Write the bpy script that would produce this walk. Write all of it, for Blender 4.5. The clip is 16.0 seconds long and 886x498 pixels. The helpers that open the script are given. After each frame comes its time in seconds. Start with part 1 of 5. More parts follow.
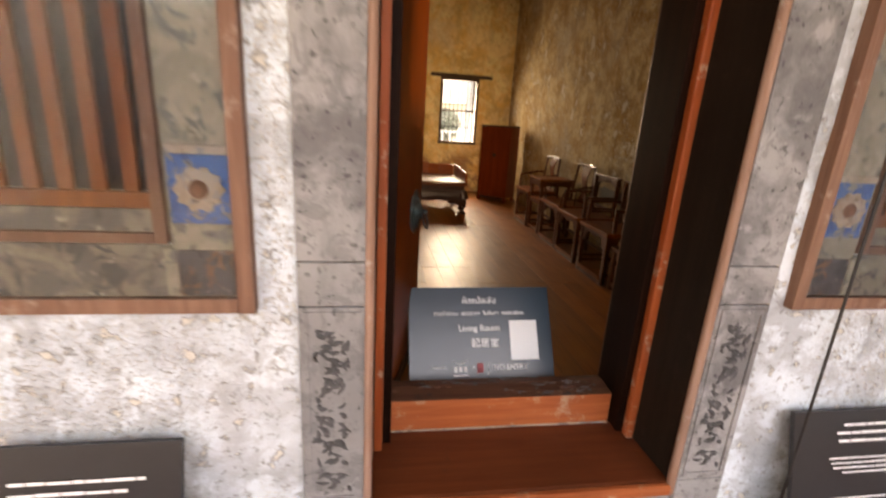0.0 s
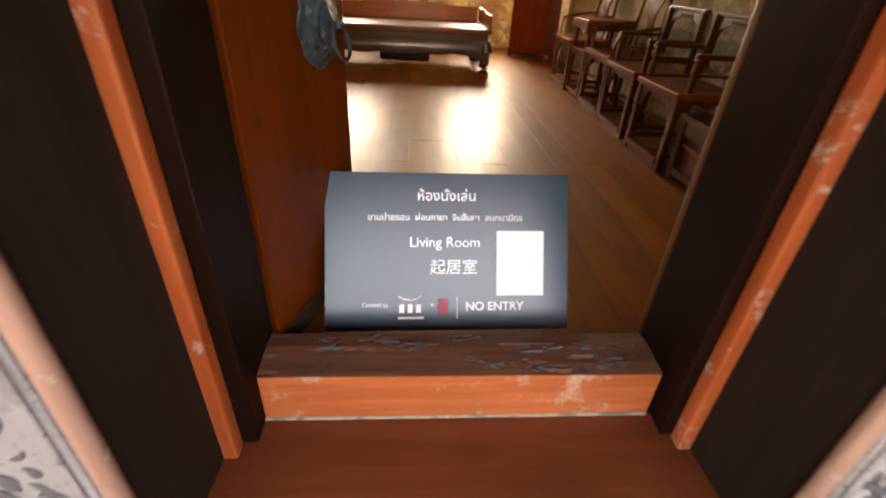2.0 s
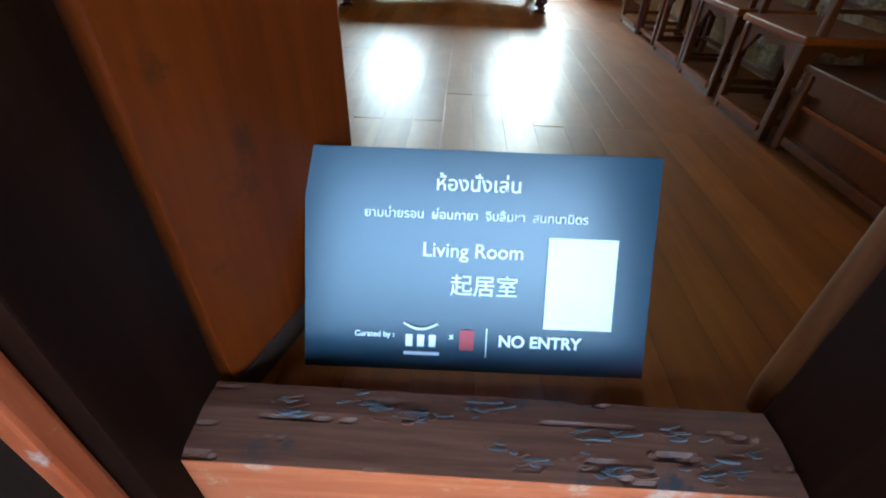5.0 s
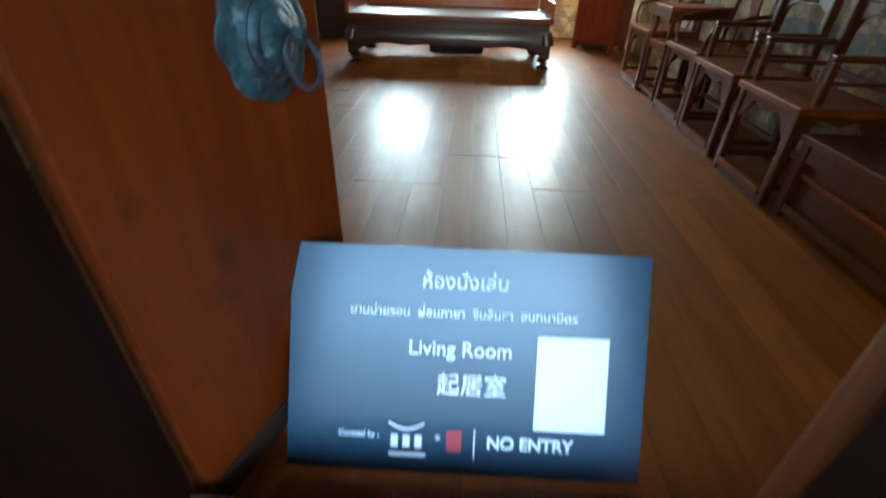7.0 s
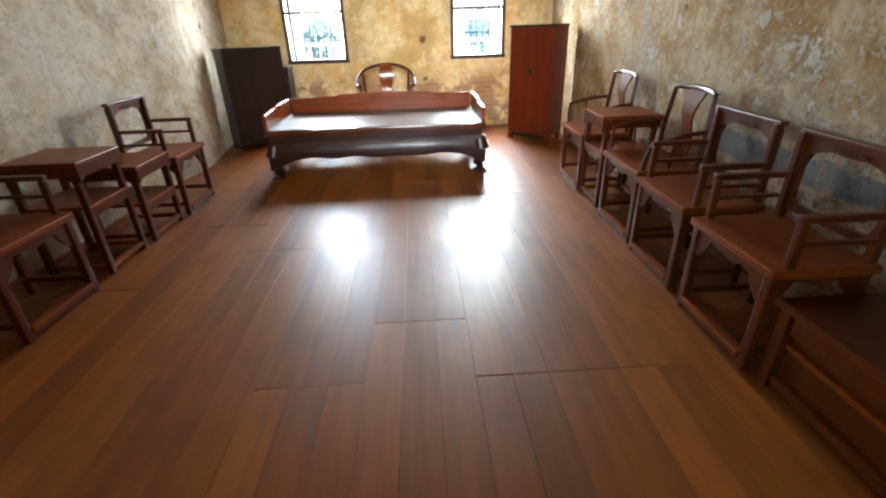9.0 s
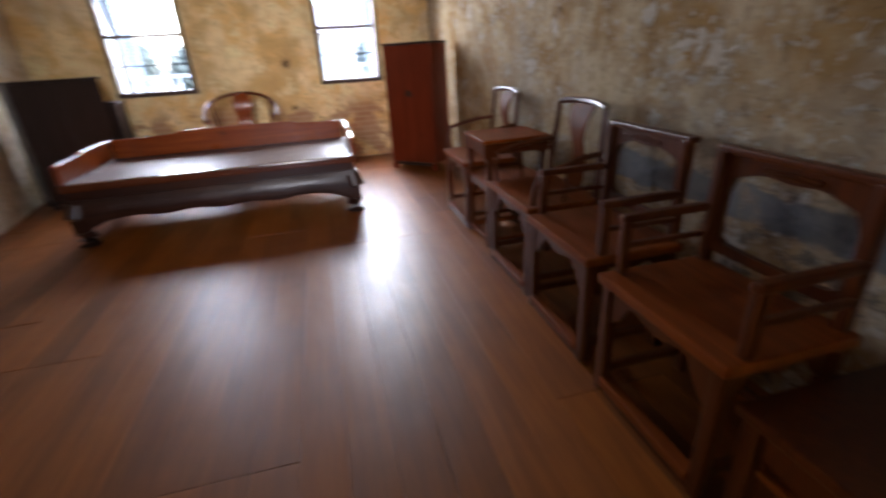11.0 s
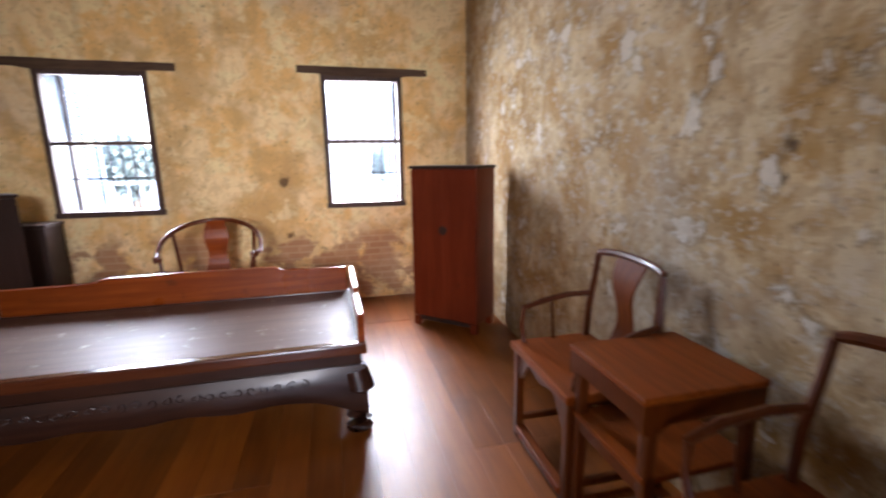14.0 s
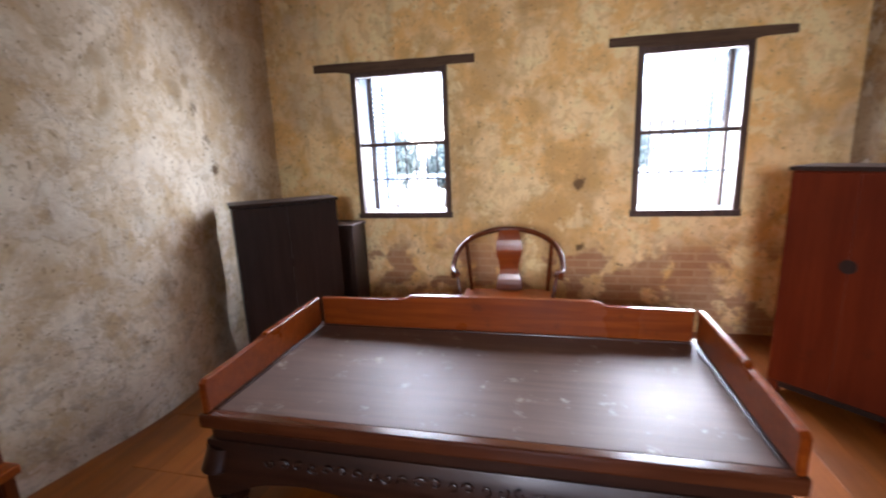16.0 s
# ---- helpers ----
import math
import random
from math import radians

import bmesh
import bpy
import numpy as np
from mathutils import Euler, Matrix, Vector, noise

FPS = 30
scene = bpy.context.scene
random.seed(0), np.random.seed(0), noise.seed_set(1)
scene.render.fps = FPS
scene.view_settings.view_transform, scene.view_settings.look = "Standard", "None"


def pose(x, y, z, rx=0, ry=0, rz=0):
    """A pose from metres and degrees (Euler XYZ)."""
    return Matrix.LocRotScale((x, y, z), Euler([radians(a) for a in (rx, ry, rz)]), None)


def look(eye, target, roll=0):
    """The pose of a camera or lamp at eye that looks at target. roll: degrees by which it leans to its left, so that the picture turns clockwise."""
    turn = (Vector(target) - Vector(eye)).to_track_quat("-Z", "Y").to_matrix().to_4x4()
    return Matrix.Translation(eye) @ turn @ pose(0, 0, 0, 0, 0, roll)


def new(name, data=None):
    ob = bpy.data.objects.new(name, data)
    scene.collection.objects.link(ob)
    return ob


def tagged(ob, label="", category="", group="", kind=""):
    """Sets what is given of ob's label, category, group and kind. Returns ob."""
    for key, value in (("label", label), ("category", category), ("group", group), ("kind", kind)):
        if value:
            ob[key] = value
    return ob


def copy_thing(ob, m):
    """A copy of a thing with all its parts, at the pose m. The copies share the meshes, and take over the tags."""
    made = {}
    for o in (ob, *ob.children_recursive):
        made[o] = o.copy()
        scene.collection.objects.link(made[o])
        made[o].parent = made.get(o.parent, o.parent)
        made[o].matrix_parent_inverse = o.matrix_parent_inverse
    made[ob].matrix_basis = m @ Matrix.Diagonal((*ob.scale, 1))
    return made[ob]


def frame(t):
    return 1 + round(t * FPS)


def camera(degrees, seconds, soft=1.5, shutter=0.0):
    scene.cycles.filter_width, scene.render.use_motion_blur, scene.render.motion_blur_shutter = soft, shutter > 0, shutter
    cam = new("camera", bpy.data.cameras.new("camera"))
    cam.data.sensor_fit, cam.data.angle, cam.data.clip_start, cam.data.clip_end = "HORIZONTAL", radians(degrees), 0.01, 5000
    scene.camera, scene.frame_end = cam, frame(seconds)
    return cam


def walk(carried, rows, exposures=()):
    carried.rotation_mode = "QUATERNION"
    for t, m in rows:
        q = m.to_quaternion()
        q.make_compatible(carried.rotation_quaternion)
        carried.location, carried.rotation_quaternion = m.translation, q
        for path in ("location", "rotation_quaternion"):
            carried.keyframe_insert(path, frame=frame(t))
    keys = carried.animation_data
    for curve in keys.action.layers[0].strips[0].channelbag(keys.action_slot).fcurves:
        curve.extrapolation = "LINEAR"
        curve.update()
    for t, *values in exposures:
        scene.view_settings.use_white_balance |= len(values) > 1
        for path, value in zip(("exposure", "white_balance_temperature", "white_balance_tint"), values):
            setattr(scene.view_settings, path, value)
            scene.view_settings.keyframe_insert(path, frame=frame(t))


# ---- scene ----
cam = camera(89.2, 16.0, soft=2.1, shutter=0.5)
PATH = [
    (0, (1.864, 1.927, 1.278), (2.17, 3.825, 0.729), 3.4),
    (0.5, (2.004, 2.142, 1.179), (2.388, 3.961, 0.441), 4.2),
    (1, (2.106, 2.382, 1.09), (2.471, 4.132, 0.192), 5.6),
    (1.5, (2.23, 2.579, 1.025), (2.49, 4.305, 0.048), 4.6),
    (2, (2.307, 2.812, 0.965), (2.453, 4.508, -0.084), 3.3),
    (2.5, (2.334, 3.006, 0.914), (2.378, 4.654, -0.217), 3.1),
    (3, (2.375, 3.126, 0.871), (2.298, 4.734, -0.316), 0.8),
    (3.2, (2.374, 3.155, 0.864), (2.284, 4.747, -0.343), 0.7),
    (5.5, (2.368, 3.237, 0.85), (2.344, 4.808, -0.388), 2.5),
    (6, (2.368, 3.239, 0.848), (2.355, 4.795, -0.408), 2.6),
    (6.5, (2.369, 3.24, 0.847), (2.365, 4.864, -0.32), 2.8),
    (7, (2.407, 3.323, 0.954), (2.322, 4.992, -0.145), 1.6),
    (7.5, (2.385, 3.583, 1.083), (2.309, 5.301, 0.062), -0.7),
    (7.7, (2.428, 3.66, 1.148), (2.297, 5.371, 0.121), -4.0),
    (8, (2.501, 3.705, 1.289), (2.379, 5.431, 0.286), -3.5),
    (8.5, (2.508, 3.848, 1.217), (2.505, 5.615, 0.281), -1.5),
    (9.5, (2.66, 4.12, 1.30), (2.77, 5.93, 0.45), -2.6),
    (10.8, (2.948, 4.636, 1.136), (3.173, 6.469, 0.37), -3.9),
    (11, (2.965, 4.633, 1.153), (3.39, 6.413, 0.348), -3.4),
    (11.5, (3.023, 4.663, 1.185), (3.945, 6.208, 0.312), -1.0),
    (12, (3.146, 4.922, 1.118), (4.352, 6.279, 0.28), 0.0),
    (12.5, (3.122, 5.205, 1.198), (4.336, 6.601, 0.439), -1.0),
    (13, (3.172, 5.575, 1.227), (4.186, 7.219, 0.708), -2.2),
    (13.5, (3.136, 5.878, 1.252), (3.892, 7.694, 0.888), -2.3),
    (14, (3.058, 6.152, 1.307), (3.518, 8.058, 0.909), -0.9),
    (14.5, (2.972, 6.378, 1.326), (3.13, 8.32, 0.876), -1.1),
    (15, (2.779, 6.563, 1.372), (2.775, 8.508, 0.907), -1.2),
    (15.5, (2.609, 6.788, 1.372), (2.358, 8.725, 0.942), -1.8),
    (16, (2.44, 6.893, 1.404), (1.978, 8.79, 0.973), -2.4),
]

# metres to one unit of the plan below
K = 1.08

# ---- light ----
EXPOSURES = [(0.0, 4.95, 14000, 24), (1.8, 5.5, 14000, 26), (2.7, 6.0, 5900, -8), (7.0, 5.95, 5900, -9), (8.0, 6.5, 6200, 2), (8.7, 6.5, 6000, 2), (10.8, 5.5, 6100, 18), (12.0, 5.8, 6000, 15), (13.0, 6.0, 6000, 19), (14.5, 5.85, 6100, 20), (16.0, 5.8, 6000, 20)]
walk(cam, [(t, look(tuple(K * v for v in eye), tuple(K * v for v in target), roll)) for t, eye, target, roll in PATH], EXPOSURES)
world = bpy.data.worlds.new("world")
scene.world = world
world.use_nodes = True
wn = world.node_tree.nodes
sky = wn.new("ShaderNodeTexSky")
sky.sky_type, sky.sun_disc = "NISHITA", False
sky.sun_elevation, sky.sun_rotation = radians(55), radians(115)
sky.air_density, sky.dust_density = 1.0, 1.2
wn["Background"].inputs["Strength"].default_value = 0.064
world.node_tree.links.new(sky.outputs[0], wn["Background"].inputs["Color"])
sun = new("sun", bpy.data.lights.new("sun", "SUN"))
sun.data.energy, sun.data.angle, sun.data.color = 0.64, radians(12), (1.0, 0.95, 0.88)
sun.matrix_world = look((0, 0, 0), (-0.55, 0.25, -0.85))
# skylight that comes in through the two window openings
for wx, watts in ((1.29, 1.5), (3.36, 2.8)):
    lamp = new("window_skylight", bpy.data.lights.new("window_skylight", "AREA"))
    lamp.data.shape, lamp.data.size, lamp.data.size_y = "RECTANGLE", 0.72 * K, 1.10 * K
    lamp.data.energy, lamp.data.color = watts * K * K, (0.94, 0.98, 1.0)
    lamp.matrix_world = look((wx * K, 10.70 * K, 1.465 * K), (wx * K, 5.0 * K, -1.3 * K))
    lamp.data.spread = radians(150)

# fill lamp added in the open doorway to brighten the back wall
lamp = new("doorway_fill", bpy.data.lights.new("doorway_fill", "AREA"))
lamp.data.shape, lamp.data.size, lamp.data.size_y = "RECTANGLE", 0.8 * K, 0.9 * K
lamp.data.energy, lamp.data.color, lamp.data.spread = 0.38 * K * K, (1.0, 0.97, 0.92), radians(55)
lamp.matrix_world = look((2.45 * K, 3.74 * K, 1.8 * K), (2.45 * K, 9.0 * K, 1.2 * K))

# ---- materials ----


def mat(name, rough=0.6, metal=0.0, spec=0.5, coat=0.0):
    m = bpy.data.materials.new(name)
    m.use_nodes = True
    b = m.node_tree.nodes["Principled BSDF"]
    b.inputs["Roughness"].default_value = rough
    b.inputs["Metallic"].default_value = metal
    b.inputs["Specular IOR Level"].default_value = spec
    b.inputs["Coat Weight"].default_value = coat
    b.inputs["Coat Roughness"].default_value = 0.15
    return m, m.node_tree, b


def link(nt, a, b):
    nt.links.new(a, b)


def noise_node(nt, vec, scale, detail=4.0, rough=0.55, stretch=None, offset=(0, 0, 0), distortion=0.0):
    mp = nt.nodes.new("ShaderNodeMapping")
    mp.inputs["Scale"].default_value = stretch or (1, 1, 1)
    mp.inputs["Location"].default_value = offset
    link(nt, vec, mp.inputs["Vector"])
    n = nt.nodes.new("ShaderNodeTexNoise")
    n.inputs["Scale"].default_value = scale
    n.inputs["Detail"].default_value = detail
    n.inputs["Roughness"].default_value = rough
    n.inputs["Distortion"].default_value = distortion
    link(nt, mp.outputs[0], n.inputs["Vector"])
    return n.outputs["Fac"]


def ramp(nt, fac, lo, hi):
    r = nt.nodes.new("ShaderNodeMapRange")
    r.interpolation_type = "SMOOTHSTEP"
    r.inputs["From Min"].default_value, r.inputs["From Max"].default_value = lo, hi
    link(nt, fac, r.inputs["Value"])
    return r.outputs[0]


def mix(nt, fac, a, b):
    n = nt.nodes.new("ShaderNodeMix")
    n.data_type = "RGBA"
    for sock, v in ((n.inputs[6], a), (n.inputs[7], b)):
        if isinstance(v, tuple):
            sock.default_value = (*v, 1)
        else:
            link(nt, v, sock)
    if isinstance(fac, float):
        n.inputs[0].default_value = fac
    else:
        link(nt, fac, n.inputs[0])
    return n.outputs[2]


def calc(nt, op, a, b=None):
    n = nt.nodes.new("ShaderNodeMath")
    n.operation = op
    for i, v in enumerate((a, b)):
        if v is None:
            continue
        if isinstance(v, (int, float)):
            n.inputs[i].default_value = v
        else:
            link(nt, v, n.inputs[i])
    return n.outputs[0]


def bump(nt, bsdf, height, strength=0.3, distance=0.01):
    n = nt.nodes.new("ShaderNodeBump")
    n.inputs["Strength"].default_value, n.inputs["Distance"].default_value = strength, distance
    link(nt, height, n.inputs["Height"])
    link(nt, n.outputs[0], bsdf.inputs["Normal"])


def place_vec(nt):
    d = nt.nodes.new("ShaderNodeVectorMath")
    d.operation = "SCALE"
    d.inputs["Scale"].default_value = 1 / K
    link(nt, nt.nodes.new("ShaderNodeNewGeometry").outputs["Position"], d.inputs[0])
    return d.outputs[0]


def object_vec(nt):
    return nt.nodes.new("ShaderNodeTexCoord").outputs["Object"]


def random_value(nt):
    return nt.nodes.new("ShaderNodeObjectInfo").outputs["Random"]


def wood(name, dark, light, rough=0.3, grain_axis="x", scale=1.0, coat=0.0, wear=0.0, worn=(0.3, 0.2, 0.12), spec=0.25, spread=0.0, wavy=0.0):
    m, nt, b = mat(name, rough, 0, spec, coat)
    v = object_vec(nt)
    if spread:
        add = nt.nodes.new("ShaderNodeVectorMath")
        add.operation = "ADD"
        link(nt, v, add.inputs[0])
        comb = nt.nodes.new("ShaderNodeCombineXYZ")
        link(nt, calc(nt, "MULTIPLY", random_value(nt), 17.0), comb.inputs[0])
        link(nt, calc(nt, "MULTIPLY", random_value(nt), 31.0), comb.inputs[1])
        link(nt, comb.outputs[0], add.inputs[1])
        v = add.outputs[0]
    st = {"x": (0.6, 9, 9), "y": (9, 0.6, 9), "z": (9, 9, 0.6)}[grain_axis]
    g = noise_node(nt, v, 4.0 * scale, 6, 0.65, st, distortion=0.4)
    f = noise_node(nt, v, 22.0 * scale, 3, 0.6, st)
    p = noise_node(nt, v, 2.2, 3, 0.5)
    c = mix(nt, ramp(nt, g, 0.3, 0.7), dark, light)
    c = mix(nt, calc(nt, "MULTIPLY", ramp(nt, p, 0.4, 0.75), 0.45), c, tuple(x * 0.55 for x in dark))
    if wear:
        w = noise_node(nt, v, 9.0, 6, 0.7, offset=(3, 1, 7))
        c = mix(nt, calc(nt, "MULTIPLY", ramp(nt, w, 0.58, 0.7), wear), c, worn)
    if spread:
        hs = nt.nodes.new("ShaderNodeHueSaturation")
        link(nt, calc(nt, "ADD", 1.0 - spread, calc(nt, "MULTIPLY", random_value(nt), 2 * spread)), hs.inputs["Value"])
        link(nt, c, hs.inputs["Color"])
        c = hs.outputs[0]
    link(nt, c, b.inputs["Base Color"])
    rr = calc(nt, "ADD", rough - 0.08, calc(nt, "MULTIPLY", p, 0.18))
    link(nt, rr, b.inputs["Roughness"])
    relief = calc(nt, "ADD", calc(nt, "MULTIPLY", f, 0.5), g)
    if wavy:
        hand = noise_node(nt, v, 5.0, 2, 0.5, (1.6, 0.7, 1.0), (4, 9, 2))
        relief = calc(nt, "ADD", relief, calc(nt, "MULTIPLY", hand, wavy * 8))
    bump(nt, b, relief, 0.12, 0.004)
    return m


def plaster(name, base, second, grey, stain, grey_amount, spots=(), brick=0.0, damp=0.0, flake=0.0, rough=0.9, relief=0.25, flake_size=5.0, damp_end=50.0, band=0.0):
    m, nt, b = mat(name, rough, 0, 0.2)
    v = place_vec(nt)
    big = noise_node(nt, v, 0.9, 5, 0.6)
    mid = noise_node(nt, v, 3.2, 6, 0.65, offset=(5, 2, 1), distortion=0.5)
    fine = noise_node(nt, v, 26, 5, 0.7)
    drip = noise_node(nt, v, 3.0, 5, 0.6, (2.2, 2.2, 0.45), (1, 7, 3))
    c = mix(nt, ramp(nt, mid, 0.38, 0.62), base, second)
    pat = noise_node(nt, v, 1.9, 6, 0.62, offset=(11, 3, 6), distortion=0.3)
    c = mix(nt, calc(nt, "MULTIPLY", ramp(nt, pat, 0.5, 0.64), 0.6), c, tuple(x * 0.62 for x in base))
    pale = noise_node(nt, v, 4.6, 6, 0.65, offset=(6, 13, 2), distortion=0.2)
    c = mix(nt, calc(nt, "MULTIPLY", ramp(nt, pale, 0.52, 0.6), 0.7), c, tuple(min(0.86, x * 1.08) for x in second))
    c = mix(nt, calc(nt, "MULTIPLY", ramp(nt, big, 0.62 - 0.35 * grey_amount, 0.72 - 0.2 * grey_amount), min(1.0, 0.35 + grey_amount)), c, grey)
    c = mix(nt, calc(nt, "MULTIPLY", ramp(nt, drip, 0.52, 0.74), 0.3), c, stain)
    scab = noise_node(nt, v, 11.0, 8, 0.7, offset=(8, 1, 12), distortion=0.8)
    c = mix(nt, calc(nt, "MULTIPLY", ramp(nt, scab, 0.5, 0.58), 0.4), c, tuple(0.5 * x + 0.5 * y for x, y in zip(stain, base)))
    fleck = noise_node(nt, v, 38.0, 4, 0.6, offset=(2, 6, 9))
    c = mix(nt, calc(nt, "MULTIPLY", ramp(nt, fleck, 0.61, 0.67), 0.65), c, tuple(x * 0.7 for x in stain))
    blot = noise_node(nt, v, 7.5, 4, 0.6, offset=(9, 4, 2))
    c = mix(nt, calc(nt, "MULTIPLY", ramp(nt, blot, 0.62, 0.74), 0.55), c, stain)
    c = mix(nt, calc(nt, "MULTIPLY", ramp(nt, fine, 0.58, 0.8), 0.35), c, tuple(x * 0.6 for x in stain))
    sep = nt.nodes.new("ShaderNodeSeparateXYZ")
    link(nt, v, sep.inputs[0])
    height = calc(nt, "ADD", fine, calc(nt, "MULTIPLY", mid, 2.0))
    if flake:
        fl = noise_node(nt, v, flake_size, 6, 0.6, offset=(2, 8, 5), distortion=0.25)
        fm = ramp(nt, fl, 0.6, 0.64)
        c = mix(nt, calc(nt, "MULTIPLY", fm, flake), c, (0.62, 0.59, 0.52))
        rim = calc(nt, "MULTIPLY", ramp(nt, fl, 0.575, 0.6), calc(nt, "SUBTRACT", 1.0, fm))
        c = mix(nt, calc(nt, "MULTIPLY", rim, 0.55 * flake), c, tuple(x * 0.6 for x in stain))
        crumb = noise_node(nt, v, flake_size * 4.5, 5, 0.65, (1, 1, 1.3), (12, 3, 4), 0.4)
        some = ramp(nt, noise_node(nt, v, 1.4, 3, 0.5, offset=(1, 2, 14)), 0.36, 0.56)
        cm = calc(nt, "MULTIPLY", ramp(nt, crumb, 0.55, 0.6), some)
        c = mix(nt, calc(nt, "MULTIPLY", cm, 0.8 * flake), c, (0.56, 0.53, 0.46))
        height = calc(nt, "ADD", height, calc(nt, "MULTIPLY", cm, 0.6))
        height = calc(nt, "ADD", height, calc(nt, "MULTIPLY", fm, 0.9))
    if brick:
        bn = noise_node(nt, v, 2.6, 5, 0.6, offset=(3.3, 0, 1.7), distortion=0.4)
        zone = calc(nt, "MULTIPLY", ramp(nt, sep.outputs[2], 0.8, 0.55), ramp(nt, bn, 0.46, 0.53))
        tex = nt.nodes.new("ShaderNodeTexBrick")
        mp = nt.nodes.new("ShaderNodeMapping")
        mp.inputs["Rotation"].default_value = (radians(90), 0, 0)
        link(nt, v, mp.inputs["Vector"])
        link(nt, mp.outputs[0], tex.inputs["Vector"])
        tex.inputs["Scale"].default_value = 1.0
        tex.inputs["Brick Width"].default_value, tex.inputs["Row Height"].default_value = 0.21, 0.06
        tex.inputs["Mortar Size"].default_value = 0.008
        tex.inputs["Color1"].default_value = (0.30, 0.13, 0.07, 1)
        tex.inputs["Color2"].default_value = (0.36, 0.19, 0.11, 1)
        tex.inputs["Mortar"].default_value = (0.40, 0.25, 0.15, 1)
        c = mix(nt, calc(nt, "MULTIPLY", zone, brick), c, tex.outputs["Color"])
        height = calc(nt, "SUBTRACT", height, calc(nt, "MULTIPLY", zone, 0.6))
    if damp:
        dn = noise_node(nt, v, 7.5, 8, 0.72, (1, 1, 1.5), (4, 4, 4), 0.4)
        zone = calc(nt, "MULTIPLY", ramp(nt, sep.outputs[2], 1.2, 0.45), ramp(nt, dn, 0.5, 0.6))
        zone = calc(nt, "MULTIPLY", zone, ramp(nt, sep.outputs[1], damp_end, damp_end - 1.0))
        c = mix(nt, calc(nt, "MULTIPLY", zone, damp), c, (0.11, 0.095, 0.08))
    if band:
        wob = calc(nt, "ADD", sep.outputs[2], calc(nt, "MULTIPLY", calc(nt, "SUBTRACT", blot, 0.5), 0.12))
        zone = calc(nt, "MULTIPLY", ramp(nt, wob, 0.545, 0.565), ramp(nt, wob, 0.69, 0.67))
        zone = calc(nt, "MULTIPLY", zone, ramp(nt, mid, 0.34, 0.46))
        zone = calc(nt, "MULTIPLY", zone, ramp(nt, sep.outputs[1], 6.7, 6.5))
        c = mix(nt, calc(nt, "MULTIPLY", zone, band), c, (0.13, 0.14, 0.15))
    # Wall holes get their inner shade as dark colour; west wall spots are stains.
    for (sx, sy, sz), r in spots:
        d = nt.nodes.new("ShaderNodeVectorMath")
        d.operation = "DISTANCE"
        link(nt, v, d.inputs[0])
        d.inputs[1].default_value = (sx, sy, sz)
        wob = calc(nt, "ADD", d.outputs["Value"], calc(nt, "MULTIPLY", calc(nt, "SUBTRACT", calc(nt, "ADD", calc(nt, "MULTIPLY", blot, 0.5), calc(nt, "MULTIPLY", fine, 0.5)), 0.45), r * 5.0))
        c = mix(nt, calc(nt, "MULTIPLY", ramp(nt, wob, r, r * 0.45), 0.85), c, (0.10, 0.058, 0.03))
        height = calc(nt, "SUBTRACT", height, calc(nt, "MULTIPLY", ramp(nt, wob, r, r * 0.4), 2.5))
    link(nt, c, b.inputs["Base Color"])
    bump(nt, b, height, relief, 0.01)
    return m


def plain(name, colour, rough=0.6, metal=0.0, var=0.15, scale=20.0, strength=0.15, spec=0.5, coat=0.0):
    m, nt, b = mat(name, rough, metal, spec, coat)
    v = object_vec(nt)
    n = noise_node(nt, v, scale, 5, 0.6)
    p = noise_node(nt, v, scale * 0.15, 3, 0.5, offset=(3, 3, 3))
    c = mix(nt, n, tuple(x * (1 - var) for x in colour), tuple(min(1, x * (1 + var)) for x in colour))
    c = mix(nt, calc(nt, "MULTIPLY", ramp(nt, p, 0.4, 0.7), var), c, tuple(x * 0.5 for x in colour))
    link(nt, c, b.inputs["Base Color"])
    bump(nt, b, n, strength, 0.004)
    return m


OCHRE, OCHRE2 = (0.78, 0.50, 0.19), (0.88, 0.69, 0.38)
GREY, STAIN = (0.50, 0.46, 0.39), (0.30, 0.20, 0.10)
BACK_PLASTER = plaster("ochre_plaster", OCHRE, OCHRE2, (0.60, 0.53, 0.40), STAIN, 0.15,
                       (((2.65, 10.37, 1.12), 0.055), ((2.65, 10.37, 0.64), 0.05), ((2.95, 10.37, 0.50), 0.05)), brick=0.8)
SIDE_PLASTER = plaster("grey_plaster", (0.335, 0.197, 0.066), (0.53, 0.415, 0.25), (0.43, 0.365, 0.275), (0.13, 0.085, 0.045), 0.4,
                       (((4.32, 7.17, 1.33), 0.035), ((4.32, 7.19, 1.24), 0.03)), damp=0.85, flake=0.62, relief=0.7, flake_size=4.8, damp_end=7.0, band=0.85)
LEFT_PLASTER = plaster("pale_plaster", (0.52, 0.39, 0.23), (0.68, 0.60, 0.47), (0.60, 0.54, 0.44), (0.28, 0.19, 0.10), 0.35,
                       (((0.2, 9.5, 1.5), 0.07), ((0.2, 9.55, 1.35), 0.08), ((0.2, 9.42, 1.72), 0.06)), damp=0.3, flake=0.3, flake_size=3.0)
FACADE_PLASTER = plaster("white_plaster", (0.42, 0.455, 0.48), (0.66, 0.75, 0.81), (0.57, 0.63, 0.67), (0.24, 0.215, 0.20), 0.3, flake=0.9, damp=0.05, relief=0.9, flake_size=17.0)
STONE = plaster("grey_stone", (0.15, 0.147, 0.15), (0.30, 0.295, 0.295), (0.22, 0.217, 0.217), (0.05, 0.05, 0.055), 0.4, rough=0.8, relief=0.5)
